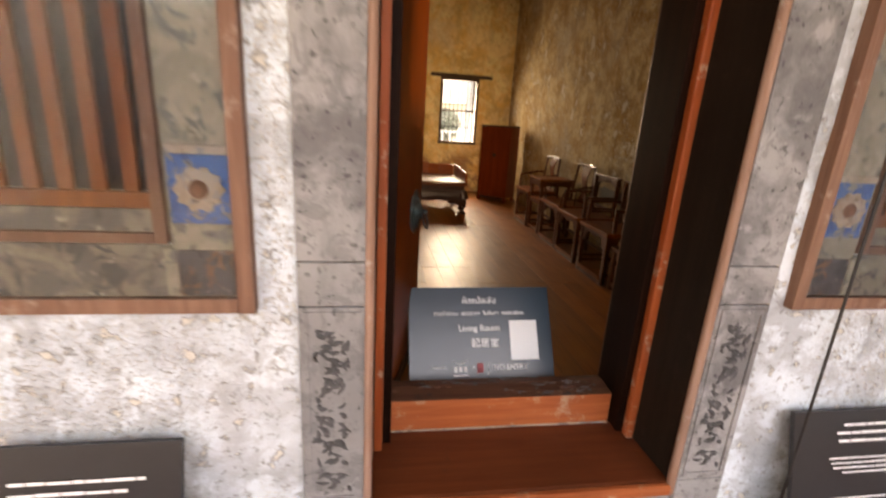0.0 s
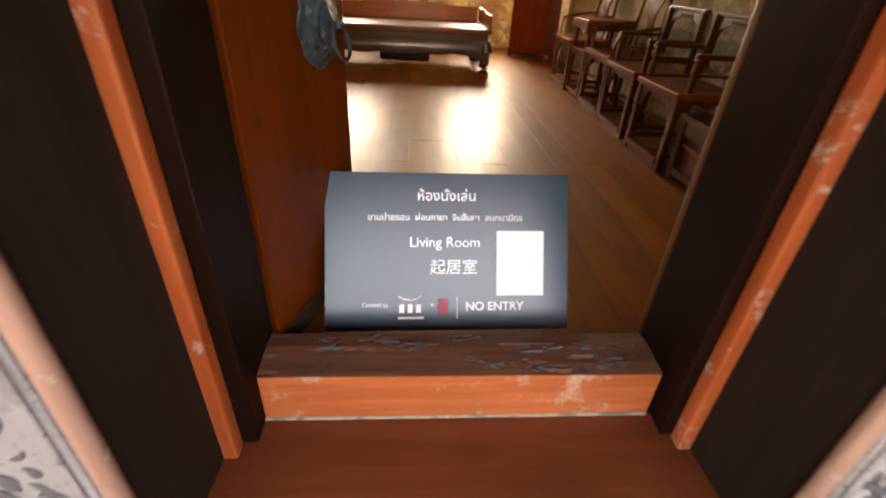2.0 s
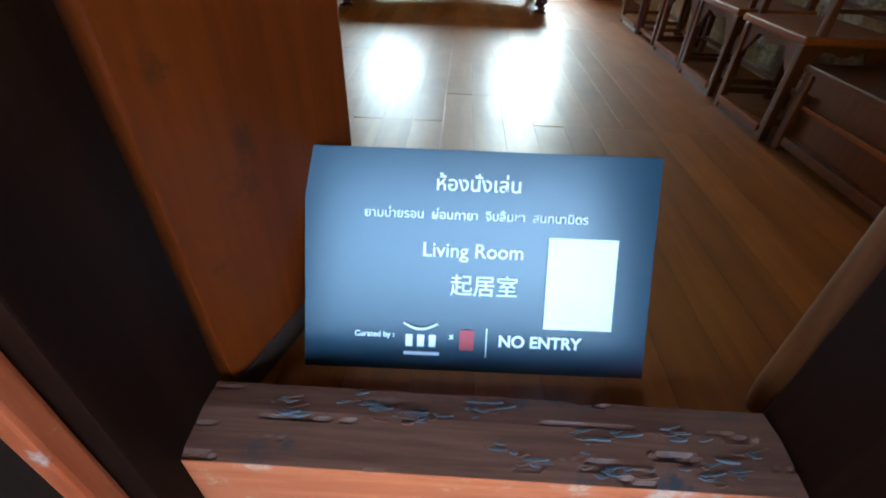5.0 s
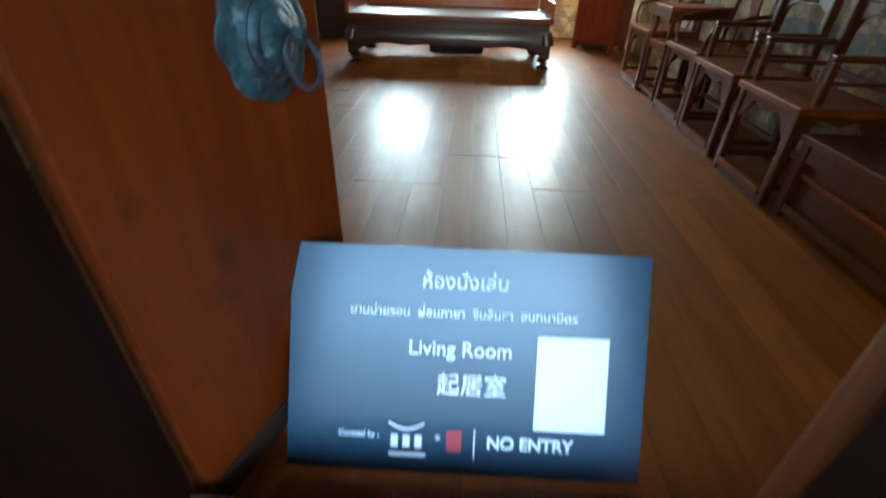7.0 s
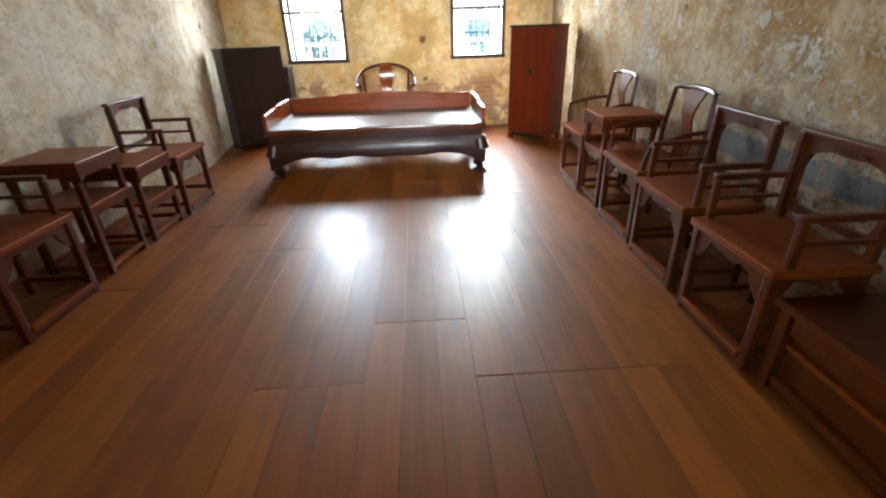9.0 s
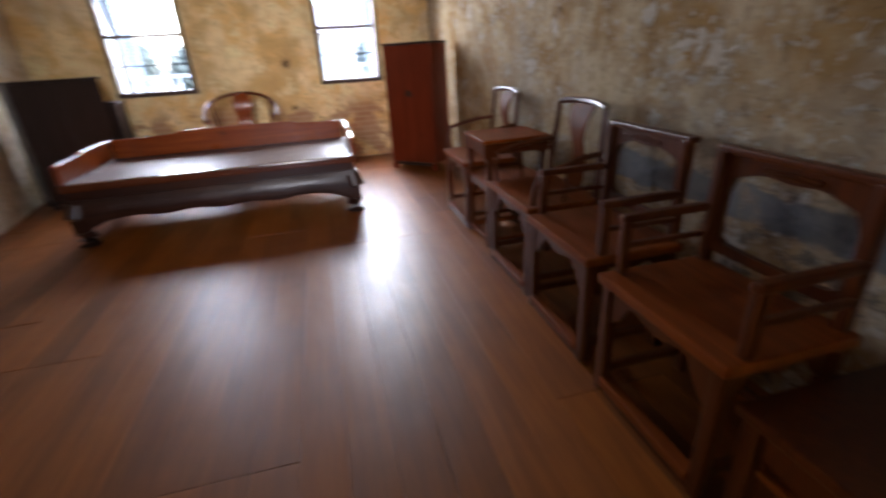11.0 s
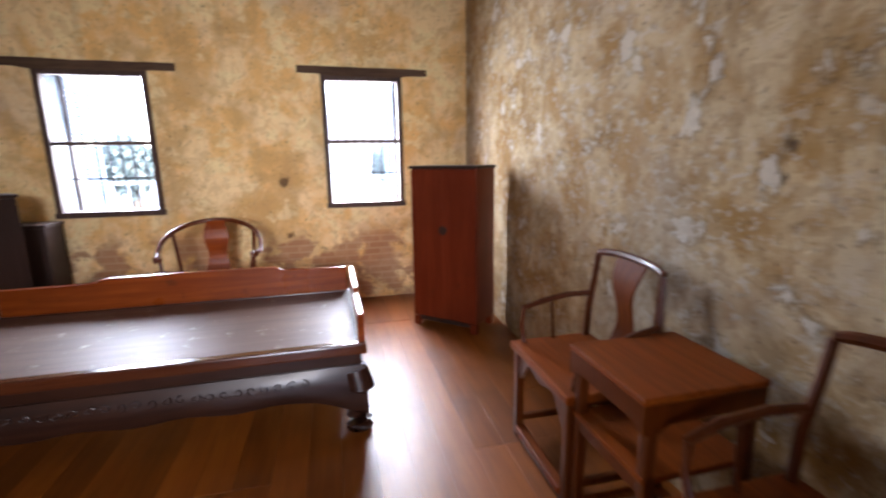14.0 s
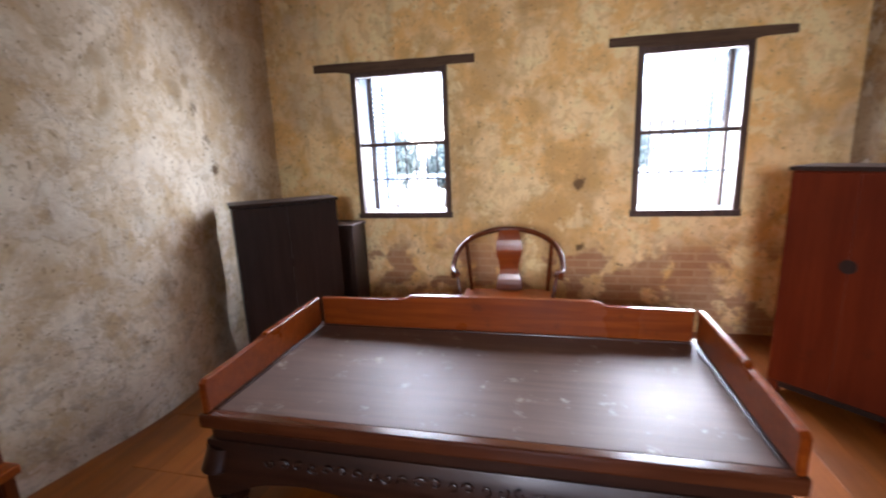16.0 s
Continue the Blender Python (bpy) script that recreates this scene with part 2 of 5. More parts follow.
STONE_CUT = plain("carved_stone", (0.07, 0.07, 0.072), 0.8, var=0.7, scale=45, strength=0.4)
FLOOR_WOOD = wood("floor_wood", (0.18, 0.045, 0.003), (0.255, 0.072, 0.0055), 0.4, "y", 0.5, spread=0.24, spec=0.47, wavy=1.2)
# Frames darker than the seats: shade beneath them is put into this colour.
CHAIR_WOOD_SHADED = wood("rosewood", (0.06, 0.011, 0.0008), (0.10, 0.02, 0.0013), 0.33, "z", 1.0, spec=0.35)
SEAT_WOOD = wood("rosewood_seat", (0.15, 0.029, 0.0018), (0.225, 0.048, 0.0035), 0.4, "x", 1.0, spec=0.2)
SPLAT_WOOD = wood("rosewood_splat", (0.10, 0.02, 0.0015), (0.16, 0.034, 0.0025), 0.6, "z", 1.0, spec=0.1)
BED_WOOD = wood("dark_bed_wood", (0.022, 0.008, 0.005), (0.04, 0.015, 0.008), 0.32, "x", 1.0, coat=0.12)
BED_RED = wood("red_bed_wood", (0.155, 0.026, 0.002), (0.235, 0.05, 0.0045), 0.28, "x", 1.0, coat=0.15, wear=0.6, worn=(0.06, 0.014, 0.004))
BED_RAIL = wood("bed_rail_wood", (0.06, 0.016, 0.006), (0.10, 0.028, 0.01), 0.2, "x", 0.8, coat=0.4)
BED_TOP = wood("bed_top_wood", (0.092, 0.05, 0.034), (0.132, 0.074, 0.05), 0.5, "x", 0.7, coat=0.0, wear=0.7, wavy=0.4, spec=0.3, worn=(0.3, 0.25, 0.2))
RED_LACQUER = wood("red_lacquer", (0.078, 0.0115, 0.001), (0.12, 0.02, 0.0018), 0.42, "z", 0.6, wear=0.6, worn=(0.035, 0.01, 0.004), spec=0.15)
# Dark red post, taken near black to carry the doorway's shade.
POST_RED_SHADED = wood("shaded_dark_post", (0.007, 0.0018, 0.0008), (0.014, 0.004, 0.0015), 0.55, "z", 0.6, wear=0.2, worn=(0.03, 0.018, 0.013), spec=0.07)
CAB_RED = wood("cabinet_red", (0.11, 0.015, 0.004), (0.155, 0.025, 0.007), 0.4, "z", 0.6, wear=0.4, worn=(0.06, 0.014, 0.006), spec=0.15)
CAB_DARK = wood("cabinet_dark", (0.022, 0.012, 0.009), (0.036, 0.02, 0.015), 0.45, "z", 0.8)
TREAD_WOOD = wood("tread_wood", (0.095, 0.02, 0.008), (0.135, 0.032, 0.013), 0.35, "x", 0.6, wear=0.4, worn=(0.05, 0.022, 0.015))
THRESH_TOP = wood("threshold_wood", (0.065, 0.022, 0.012), (0.125, 0.05, 0.03), 0.5, "x", 1.2, wear=0.9, worn=(0.025, 0.028, 0.034), spec=0.25)
THRESH_RED = wood("threshold_red", (0.30, 0.065, 0.022), (0.42, 0.115, 0.045), 0.45, "x", 0.8, wear=0.6, worn=(0.42, 0.32, 0.24))
SPLINTER = wood("bare_splinter", (0.028, 0.03, 0.035), (0.10, 0.10, 0.105), 0.5, "x", 1.5, spec=0.4)
STILE_WOOD = wood("worn_stile", (0.085, 0.025, 0.006), (0.14, 0.046, 0.013), 0.5, "z", 0.7, wear=0.5, worn=(0.06, 0.024, 0.01))
ORANGE_TRIM = wood("orange_trim", (0.27, 0.05, 0.015), (0.37, 0.085, 0.03), 0.45, "z", 0.8, wear=0.8, worn=(0.48, 0.38, 0.31))
PINK_TRIM = wood("pale_red_trim", (0.26, 0.14, 0.10), (0.36, 0.22, 0.17), 0.6, "z", 0.8, wear=0.95, worn=(0.45, 0.39, 0.34))
# Dark brown wood, deepened for the shade in the door reveal.
DARK_PANEL_SHADED = wood("shaded_dark_door_panel", (0.012, 0.0075, 0.0055), (0.02, 0.013, 0.0095), 0.5, "z", 0.5, wear=0.3, worn=(0.035, 0.025, 0.02), spec=0.1)
OLD_BEAM = wood("old_beam", (0.06, 0.035, 0.022), (0.12, 0.075, 0.045), 0.8, "x", 1.0)
WINDOW_WOOD = wood("window_wood", (0.05, 0.03, 0.025), (0.09, 0.055, 0.04), 0.6, "z", 1.0)
BROWN_FRAME = wood("brown_frame", (0.16, 0.075, 0.05), (0.24, 0.125, 0.085), 0.6, "z", 0.8, wear=0.4, worn=(0.42, 0.33, 0.27))
GRILLE_WOOD = wood("grille_wood", (0.17, 0.045, 0.012), (0.26, 0.075, 0.02), 0.5, "z", 0.8)
IRON = plain("iron", (0.05, 0.05, 0.055), 0.6, 0.6)
# The sky's blue reflection is mixed into this black.
SIGN_SKY_BLACK = plain("sign_sky_black", (0.012, 0.034, 0.055), 0.28, 0, 0.08, 40, 0.02, spec=0.6)
BOARD_BLACK = plain("board_black", (0.02, 0.02, 0.022), 0.4, 0, 0.15, 25, 0.05, spec=0.4)
WHITE = plain("white_print", (0.8, 0.8, 0.8), 0.5, 0, 0.02, 40, 0.0)
RED_PRINT = plain("red_print", (0.35, 0.02, 0.03), 0.5, 0, 0.1)
SHUTTER_PAINT = plain("shutter_paint", (0.42, 0.48, 0.53), 0.6, 0, 0.15)


def faded(name, base, second, third, scale):
    """Old wall painting: flaking patches of three colours with dark specks."""
    m, nt, b = mat(name, 0.8)
    v = place_vec(nt)
    c = mix(nt, ramp(nt, noise_node(nt, v, scale, 6, 0.65, distortion=0.6), 0.42, 0.56), base, second)
    c = mix(nt, ramp(nt, noise_node(nt, v, scale * 1.7, 6, 0.65, offset=(4, 2, 8), distortion=0.9), 0.54, 0.62), c, third)
    c = mix(nt, calc(nt, "MULTIPLY", ramp(nt, noise_node(nt, v, scale * 4, 5, 0.7, offset=(7, 1, 3)), 0.56, 0.66), 0.7), c, (0.05, 0.045, 0.045))
    c = mix(nt, calc(nt, "MULTIPLY", ramp(nt, noise_node(nt, v, scale * 3, 5, 0.7, offset=(1, 9, 5)), 0.6, 0.66), 0.6), c, (0.45, 0.42, 0.36))
    link(nt, c, b.inputs["Base Color"])
    bump(nt, b, noise_node(nt, v, 60, 4, 0.6), 0.2, 0.003)
    return m


BRONZE, bnt, bb = mat("knocker_bronze", 0.5, 0.35, 0.5)
bvec = object_vec(bnt)
bcol = mix(bnt, ramp(bnt, noise_node(bnt, bvec, 14, 5, 0.65, distortion=0.6), 0.35, 0.62), (0.012, 0.016, 0.016), (0.034, 0.07, 0.076))
bcol = mix(bnt, ramp(bnt, noise_node(bnt, bvec, 30, 5, 0.7, offset=(2, 5, 1)), 0.55, 0.66), bcol, (0.12, 0.155, 0.155))
bcol = mix(bnt, ramp(bnt, noise_node(bnt, bvec, 9, 4, 0.6, offset=(7, 3, 4)), 0.56, 0.68), bcol, (0.03, 0.018, 0.01))
link(bnt, bcol, bb.inputs["Base Color"])
bump(bnt, bb, noise_node(bnt, bvec, 60, 5, 0.7), 0.7, 0.004)
PAINT_BLUE = faded("blue_paint", (0.03, 0.10, 0.29), (0.05, 0.15, 0.38), (0.22, 0.22, 0.22), 13)
PAINT_TAN = faded("tan_paint", (0.34, 0.26, 0.20), (0.42, 0.35, 0.29), (0.28, 0.27, 0.28), 14)
PAINT_GREY = faded("grey_paint", (0.11, 0.11, 0.105), (0.22, 0.20, 0.16), (0.06, 0.065, 0.07), 6)
PAINT_PALE = faded("pale_paint", (0.26, 0.24, 0.19), (0.34, 0.31, 0.25), (0.15, 0.16, 0.15), 6)
PAINT_DARK = faded("dark_paint", (0.04, 0.042, 0.05), (0.08, 0.08, 0.09), (0.20, 0.11, 0.07), 11)
TILE_RED = plain("red_tile", (0.20, 0.075, 0.05), 0.6, 0, 0.25, 12)
MORTAR = plain("mortar", (0.25, 0.22, 0.19), 0.9)
CEIL_WOOD = wood("ceiling_wood", (0.10, 0.06, 0.035), (0.17, 0.105, 0.06), 0.7, "y", 0.8)
CEIL_BOUNCE = wood("bounce_ceiling_wood", (0.34, 0.25, 0.15), (0.46, 0.35, 0.23), 0.7, "y", 0.8)
BLACK = plain("black_rubber", (0.012, 0.012, 0.012), 0.5)
EARTH = plain("earth", (0.22, 0.20, 0.16), 0.95, 0, 0.3, 1.5)
FAR_WALL = plain("far_wall", (0.55, 0.53, 0.48), 0.9, 0, 0.2, 2)
ROOF_TILE = plain("roof_tile", (0.16, 0.15, 0.15), 0.8, 0, 0.3, 4)
BARK = plain("bark", (0.13, 0.10, 0.07), 0.9, 0, 0.3, 10)
LEAF = plain("leaf", (0.10, 0.13, 0.115), 0.6, 0, 0.4, 3)
GLASS, gnt, gb = mat("pane_glass", 0.03, 0, 0.5)
gb.inputs["Transmission Weight"].default_value = 1.0
gb.inputs["IOR"].default_value = 1.25

# ---- mesh helpers ----


def finish(name, bm, material, smooth=False):
    me = bpy.data.meshes.new(name)
    bmesh.ops.recalc_face_normals(bm, faces=bm.faces)
    bm.to_mesh(me)
    bm.free()
    me.materials.append(material)
    if smooth:
        for p in me.polygons:
            p.use_smooth = True
        me.set_sharp_from_angle(angle=radians(40))
    return me


def part(name, bm, material, parent=None, label="", smooth=False):
    ob = new(name, finish(name, bm, material, smooth))
    if parent:
        ob.parent = parent
    return tagged(ob, label)


def thing(name, m, label, category, group=""):
    ob = new(name)
    ob.empty_display_size = 0.1
    ob.matrix_world = m
    return tagged(ob, label, category, group)


def whole(name, bm, material, label, category, group="", kind="", smooth=False):
    return tagged(part(name, bm, material, None, label, smooth), "", category, group, kind)


def box(bm, x0, x1, y0, y1, z0, z1, bev=0.0, turn=None):
    g = bmesh.ops.create_cube(bm, size=1)
    vs = g["verts"]
    m = Matrix.Translation(((x0 + x1) / 2, (y0 + y1) / 2, (z0 + z1) / 2)) @ Matrix.Diagonal((x1 - x0, y1 - y0, z1 - z0, 1))
    bmesh.ops.transform(bm, matrix=(turn @ m) if turn else m, verts=vs)
    if bev:
        es = list({e for v in vs for e in v.link_edges})
        bmesh.ops.bevel(bm, geom=es, offset=bev, segments=2, profile=0.6, affect="EDGES")
    return bm


def boxm(*a, **k):
    return box(bmesh.new(), *a, **k)


def prism(bm, pts, place, thick, bev=0.0):
    """A flat outline of (u, v) points, laid by place(u, v, w), made solid from w = 0 to thick."""
    a = [bm.verts.new(place(u, v, 0)) for u, v in pts]
    b = [bm.verts.new(place(u, v, thick)) for u, v in pts]
    n = len(pts)
    fs = [bm.faces.new(a), bm.faces.new(b[::-1])]
    for i in range(n):
        fs.append(bm.faces.new((a[i], b[i], b[(i + 1) % n], a[(i + 1) % n])))
    if bev:
        es = [e for f in fs[:2] for e in f.edges]
        bmesh.ops.bevel(bm, geom=es, offset=bev, segments=1, affect="EDGES")
    return bm


def ring_panel(bm, outer, inner, place, thick):
    """A panel with a hole: two loops of equally many (u, v) points."""
    n = len(outer)
    layers = []
    for w in (0, thick):
        layers.append(([bm.verts.new(place(u, v, w)) for u, v in outer], [bm.verts.new(place(u, v, w)) for u, v in inner]))
    (a, b), (c, d) = layers
    for i in range(n):
        j = (i + 1) % n
        bm.faces.new((a[i], a[j], b[j], b[i]))
        bm.faces.new((c[i], d[i], d[j], c[j]))
        bm.faces.new((a[i], c[i], c[j], a[j]))
        bm.faces.new((b[i], b[j], d[j], d[i]))
    return bm


def tube(bm, pts, radii, sides=8, squash=1.0):
    pts = [Vector(p) for p in pts]
    if not hasattr(radii, "__len__"):
        radii = [radii] * len(pts)
    rings = []
    up = Vector((0, 0, 1))
    for i, p in enumerate(pts):
        d = (pts[min(i + 1, len(pts) - 1)] - pts[max(i - 1, 0)]).normalized()
        s = d.cross(up)
        if s.length < 1e-3:
            s = d.cross(Vector((0, 1, 0)))
        s.normalize()
        t = s.cross(d).normalized()
        rings.append([bm.verts.new(p + radii[i] * (math.cos(2 * math.pi * k / sides) * s + squash * math.sin(2 * math.pi * k / sides) * t)) for k in range(sides)])
    for r0, r1 in zip(rings, rings[1:]):
        for k in range(sides):
            bm.faces.new((r0[k], r0[(k + 1) % sides], r1[(k + 1) % sides], r1[k]))
    bm.faces.new(rings[0][::-1])
    bm.faces.new(rings[-1])
    return bm


def curve_points(fn, n):
    return [fn(i / (n - 1)) for i in range(n)]


def grid_skin(us, vs, place, hole=None):
    """A sheet over the lines us and vs, with cells left out where hole(u, v) says so."""
    bm = bmesh.new()
    made = {}

    def at(i, j):
        if (i, j) not in made:
            made[i, j] = bm.verts.new(place(us[i], vs[j]))
        return made[i, j]
    for i in range(len(us) - 1):
        for j in range(len(vs) - 1):
            if hole and hole((us[i] + us[i + 1]) / 2, (vs[j] + vs[j + 1]) / 2):
                continue
            bm.faces.new((at(i, j), at(i + 1, j), at(i + 1, j + 1), at(i, j + 1)))
    return bm


def lines(*marks, step=0.08):
    out = []
    for a, b in zip(marks, marks[1:]):
        n = max(1, round((b - a) / step))
        out += [a + (b - a) * i / n for i in range(n)]
    return out + [marks[-1]]


def structure(name, bm, material, label, category, smooth=False):
    return whole(name, bm, material, label, category, "", "structure", smooth)


# ---- the room ----
XR, YB, YD, YF, ZC = 4.32, 10.37, 3.62, 3.13, 3.5
# the door wall is drawn at YF to YD and then set by this step
SHIFT_X, SHIFT_Y = 0.056, 0.112
YF2, YD2 = YF + SHIFT_Y, YD + SHIFT_Y
W1X, W2X, WZ = (0.915, 1.668), (3.022, 3.70), (0.905, 2.022)
DOOR = (1.80, 3.00)


def wall_left_x(y):
    bulge = math.exp(-((y - 8.75) / 0.55) ** 2)
    return 0.20 + 0.13 * bulge - 0.03 * max(0.0, y - 9.6)


def rough_at(x, y, z, s=0.009):
    return s * noise.noise(Vector((x * 1.7, y * 1.7, z * 1.7))) + s * 0.4 * noise.noise(Vector((x * 6, y * 6, z * 6)))


def in_window(u, v):
    return WZ[0] < v < WZ[1] and (W1X[0] < u < W1X[1] or W2X[0] < u < W2X[1])


def back_place(u, v):
    d = min(max(max(a - u, u - b), max(WZ[0] - v, v - WZ[1])) for a, b in (W1X, W2X))
    k = min(1.0, max(0.0, d) / 0.15)
    return (u, YB + k * rough_at(u, YB, v), v)


wall_back = structure("wall_north", grid_skin(lines(-0.1, W1X[0], W1X[1], W2X[0], W2X[1], 4.5), lines(-0.05, WZ[0], WZ[1], ZC), back_place, in_window),
                      BACK_PLASTER, "stained ochre plaster end wall with bare brick patches", "wall", True)
bm = bmesh.new()
for x0, x1, z0, z1 in ((-0.6, W1X[0], -0.3, ZC), (W1X[1], W2X[0], -0.3, ZC), (W2X[1], 5.0, -0.3, ZC),
                       (W1X[0], W1X[1], -0.3, WZ[0]), (W1X[0], W1X[1], WZ[1], ZC), (W2X[0], W2X[1], -0.3, WZ[0]), (W2X[0], W2X[1], WZ[1], ZC)):
    box(bm, x0, x1, YB + 0.02, YB + 0.36, z0, z1)
structure("wall_north_core", bm, FACADE_PLASTER, "thick whitewashed outer face of the end wall", "wall")

structure("wall_east", grid_skin(lines(YD2 - 0.05, YB + 0.05), lines(-0.05, ZC), lambda u, v: (XR + rough_at(XR, u, v, 0.012), u, v)),
          SIDE_PLASTER, "patchy grey and tan plaster side wall with damp stains", "wall", True)
structure("wall_east_core", boxm(XR + 0.03, XR + 0.4, YD2 - 0.02, YB + 0.36, -0.3, ZC), FACADE_PLASTER, "masonry body of the side wall", "wall")
structure("wall_west", grid_skin(lines(YD2 - 0.05, YB + 0.05), lines(-0.05, ZC), lambda u, v: (wall_left_x(u) + rough_at(0, u, v, 0.012), u, v)),
          LEFT_PLASTER, "uneven pale plaster side wall with brown stains", "wall", True)
structure("wall_west_core", boxm(-0.4, 0.06, YD2 - 0.02, YB + 0.36, -0.3, ZC), FACADE_PLASTER, "masonry body of the side wall", "wall")

# door wall
bm = bmesh.new()
for x0, x1, z0, z1 in ((-3.5, 1.585, -0.3, ZC), (3.215, 8.0, -0.3, ZC), (1.585, 3.215, 2.45, ZC)):
    box(bm, x0, x1, YF + 0.02, YD - 0.01, z0, z1)
structure("wall_south_core", bm, SIDE_PLASTER, "masonry body of the door wall", "wall")


def facade_hole(u, v):
    return 1.585 < u < 3.215 and v < 2.45


structure("wall_south_outside", grid_skin(lines(-3.5, 1.585, 3.215, 8.0, step=0.07), lines(-0.28, 2.45, ZC, step=0.07),
          lambda u, v: (u, YF - abs(rough_at(u, 2.0, v, 0.014)), v), facade_hole), FACADE_PLASTER, "flaking whitewashed plaster front wall", "wall", True)
structure("wall_south_inside", grid_skin(lines(0.0, 1.80, 3.0, 4.5), lines(-0.02, 2.3, ZC), lambda u, v: (u, YD + 0.006, v),
          lambda u, v: 1.80 < u < 3.0 and v < 2.3), SIDE_PLASTER, "tan plaster inner face of the door wall", "wall", True)
bm = bmesh.new()
for x0, x1, z0, z1 in ((1.585, 1.80, -0.3, 2.45), (3.0, 3.215, -0.3, 2.45), (1.80, 3.0, 2.3, 2.45)):
    box(bm, x0, x1, YF + 0.1, YD - 0.012, z0, z1)
structure("door_lining", bm, SIDE_PLASTER, "masonry lining behind the door frame", "wall")

# Unseen ceiling; its wood is paled to throw light back into the room.
bm = bmesh.new()
box(bm, -0.3, 4.7, YF2 + 0.3, YB + 0.3, ZC + 0.02, ZC + 0.12)
for i in range(24):
    y = YD2 + 0.05 + i * 0.29
    box(bm, -0.1, 4.5, y, y + 0.07, ZC - 0.13, ZC + 0.02)
structure("ceiling", bm, CEIL_BOUNCE, "unseen timber ceiling boards on narrow joists, paled to bounce light", "ceiling")

# floor base; the planks are laid at the end
floor = structure("floor", boxm(-0.2, 4.5, YD2 - 0.13, YB + 0.05, -0.12, -0.022), OLD_BEAM, "glossy reddish brown plank floor", "floor")


# ---- windows ----
def window(name, xs, hinge_left):
    x0, x1 = xs
    z0, z1 = WZ
    w = thing(name, pose((x0 + x1) / 2, YB, z0), "small barred window in dark wood with a shutter open outwards", "window")
    tagged(w, kind="structure")
    h = (x1 - x0) / 2
    zt = z1 - z0
    fr = bmesh.new()
    box(fr, -h - 0.012, -h + 0.032, -0.014, 0.06, -0.004, zt + 0.01, 0.004)
    box(fr, h - 0.032, h + 0.012, -0.014, 0.06, -0.004, zt + 0.01, 0.004)
    box(fr, -h + 0.032, h - 0.032, -0.010, 0.06, zt - 0.045, zt + 0.012, 0.004)
    part("window_frame", fr, WINDOW_WOOD, w)
    part("window_sill", boxm(-h - 0.02, h + 0.02, -0.022, 0.06, -0.032, 0.014, bev=0.004), WINDOW_WOOD, w)
    part("crossbar", boxm(-h + 0.03, h - 0.03, 0.0, 0.045, 0.542, 0.572, bev=0.004), WINDOW_WOOD, w)
    for i in range(7):
        x = -h + 0.03 + (i + 1) * (2 * h - 0.06) / 8
        part("bar", tube(bmesh.new(), [(x, 0.10, -0.01), (x, 0.10, zt + 0.01)], 0.007, 6), IRON, w, smooth=True)
    part("flat_bar", boxm(-h, h, 0.094, 0.106, 0.27, 0.282), IRON, w)
    for e in (-1, 1):
        a, b = sorted((e * h, e * (h - 0.03)))
        part("outer_post", boxm(a, b, 0.30, 0.345, 0.0, zt), WINDOW_WOOD, w)
    sx = -h if hinge_left else h
    sgn = 1 if hinge_left else -1
    turn = pose(sx, 0.35, 0, 0, 0, sgn * 78)
    sh = part("shutter", ring_panel(bmesh.new(), [(0, 0), (sgn * 0.36, 0), (sgn * 0.36, zt), (0, zt)],
              [(sgn * 0.05, 0.06), (sgn * 0.31, 0.06), (sgn * 0.31, zt - 0.06), (sgn * 0.05, zt - 0.06)],
              lambda u, v, q: turn @ Vector((u, q, v)), 0.03), SHUTTER_PAINT, w, "pale grey louvred shutter")
    for i in range(26):
        z = 0.08 + i * (zt - 0.16) / 25
        part("slat", boxm(min(sgn * 0.05, sgn * 0.31), max(sgn * 0.05, sgn * 0.31), 0.008, 0.014, z - 0.017, z + 0.017,
             turn=turn @ Matrix.Translation((0, 0.011, z)) @ Matrix.Rotation(radians(35), 4, "X") @ Matrix.Translation((0, -0.011, -z))), SHUTTER_PAINT, sh)
    return w


window("window_1", W1X, True)
window("window_2", W2X, False)


def lintel(x0, x1, tilt):
    bm = bmesh.new()
    n = 14
    top, bot = [], []
    for i in range(n):
        u = x0 + (x1 - x0) * i / (n - 1)
        k = noise.noise(Vector((u * 5, 3.0, tilt * 40)))
        top.append((u, 2.092 + tilt * (u - x0) + 0.008 * k))
        bot.append((u, 2.038 + tilt * (u - x0) - 0.007 * k - (0.018 if 0.22 < (u - x0) / (x1 - x0) < 0.78 else 0)))
    prism(bm, bot + top[::-1], lambda u, v, q: (u, YB - 0.02 + q, v), 0.1, 0.004)
    return whole("lintel_beam", bm, OLD_BEAM, "weathered dark timber lintel set in the plaster above a window", "beam", "window lintels")


lintel(0.60, 1.89, -0.012)
lintel(2.82, 3.94, -0.008)


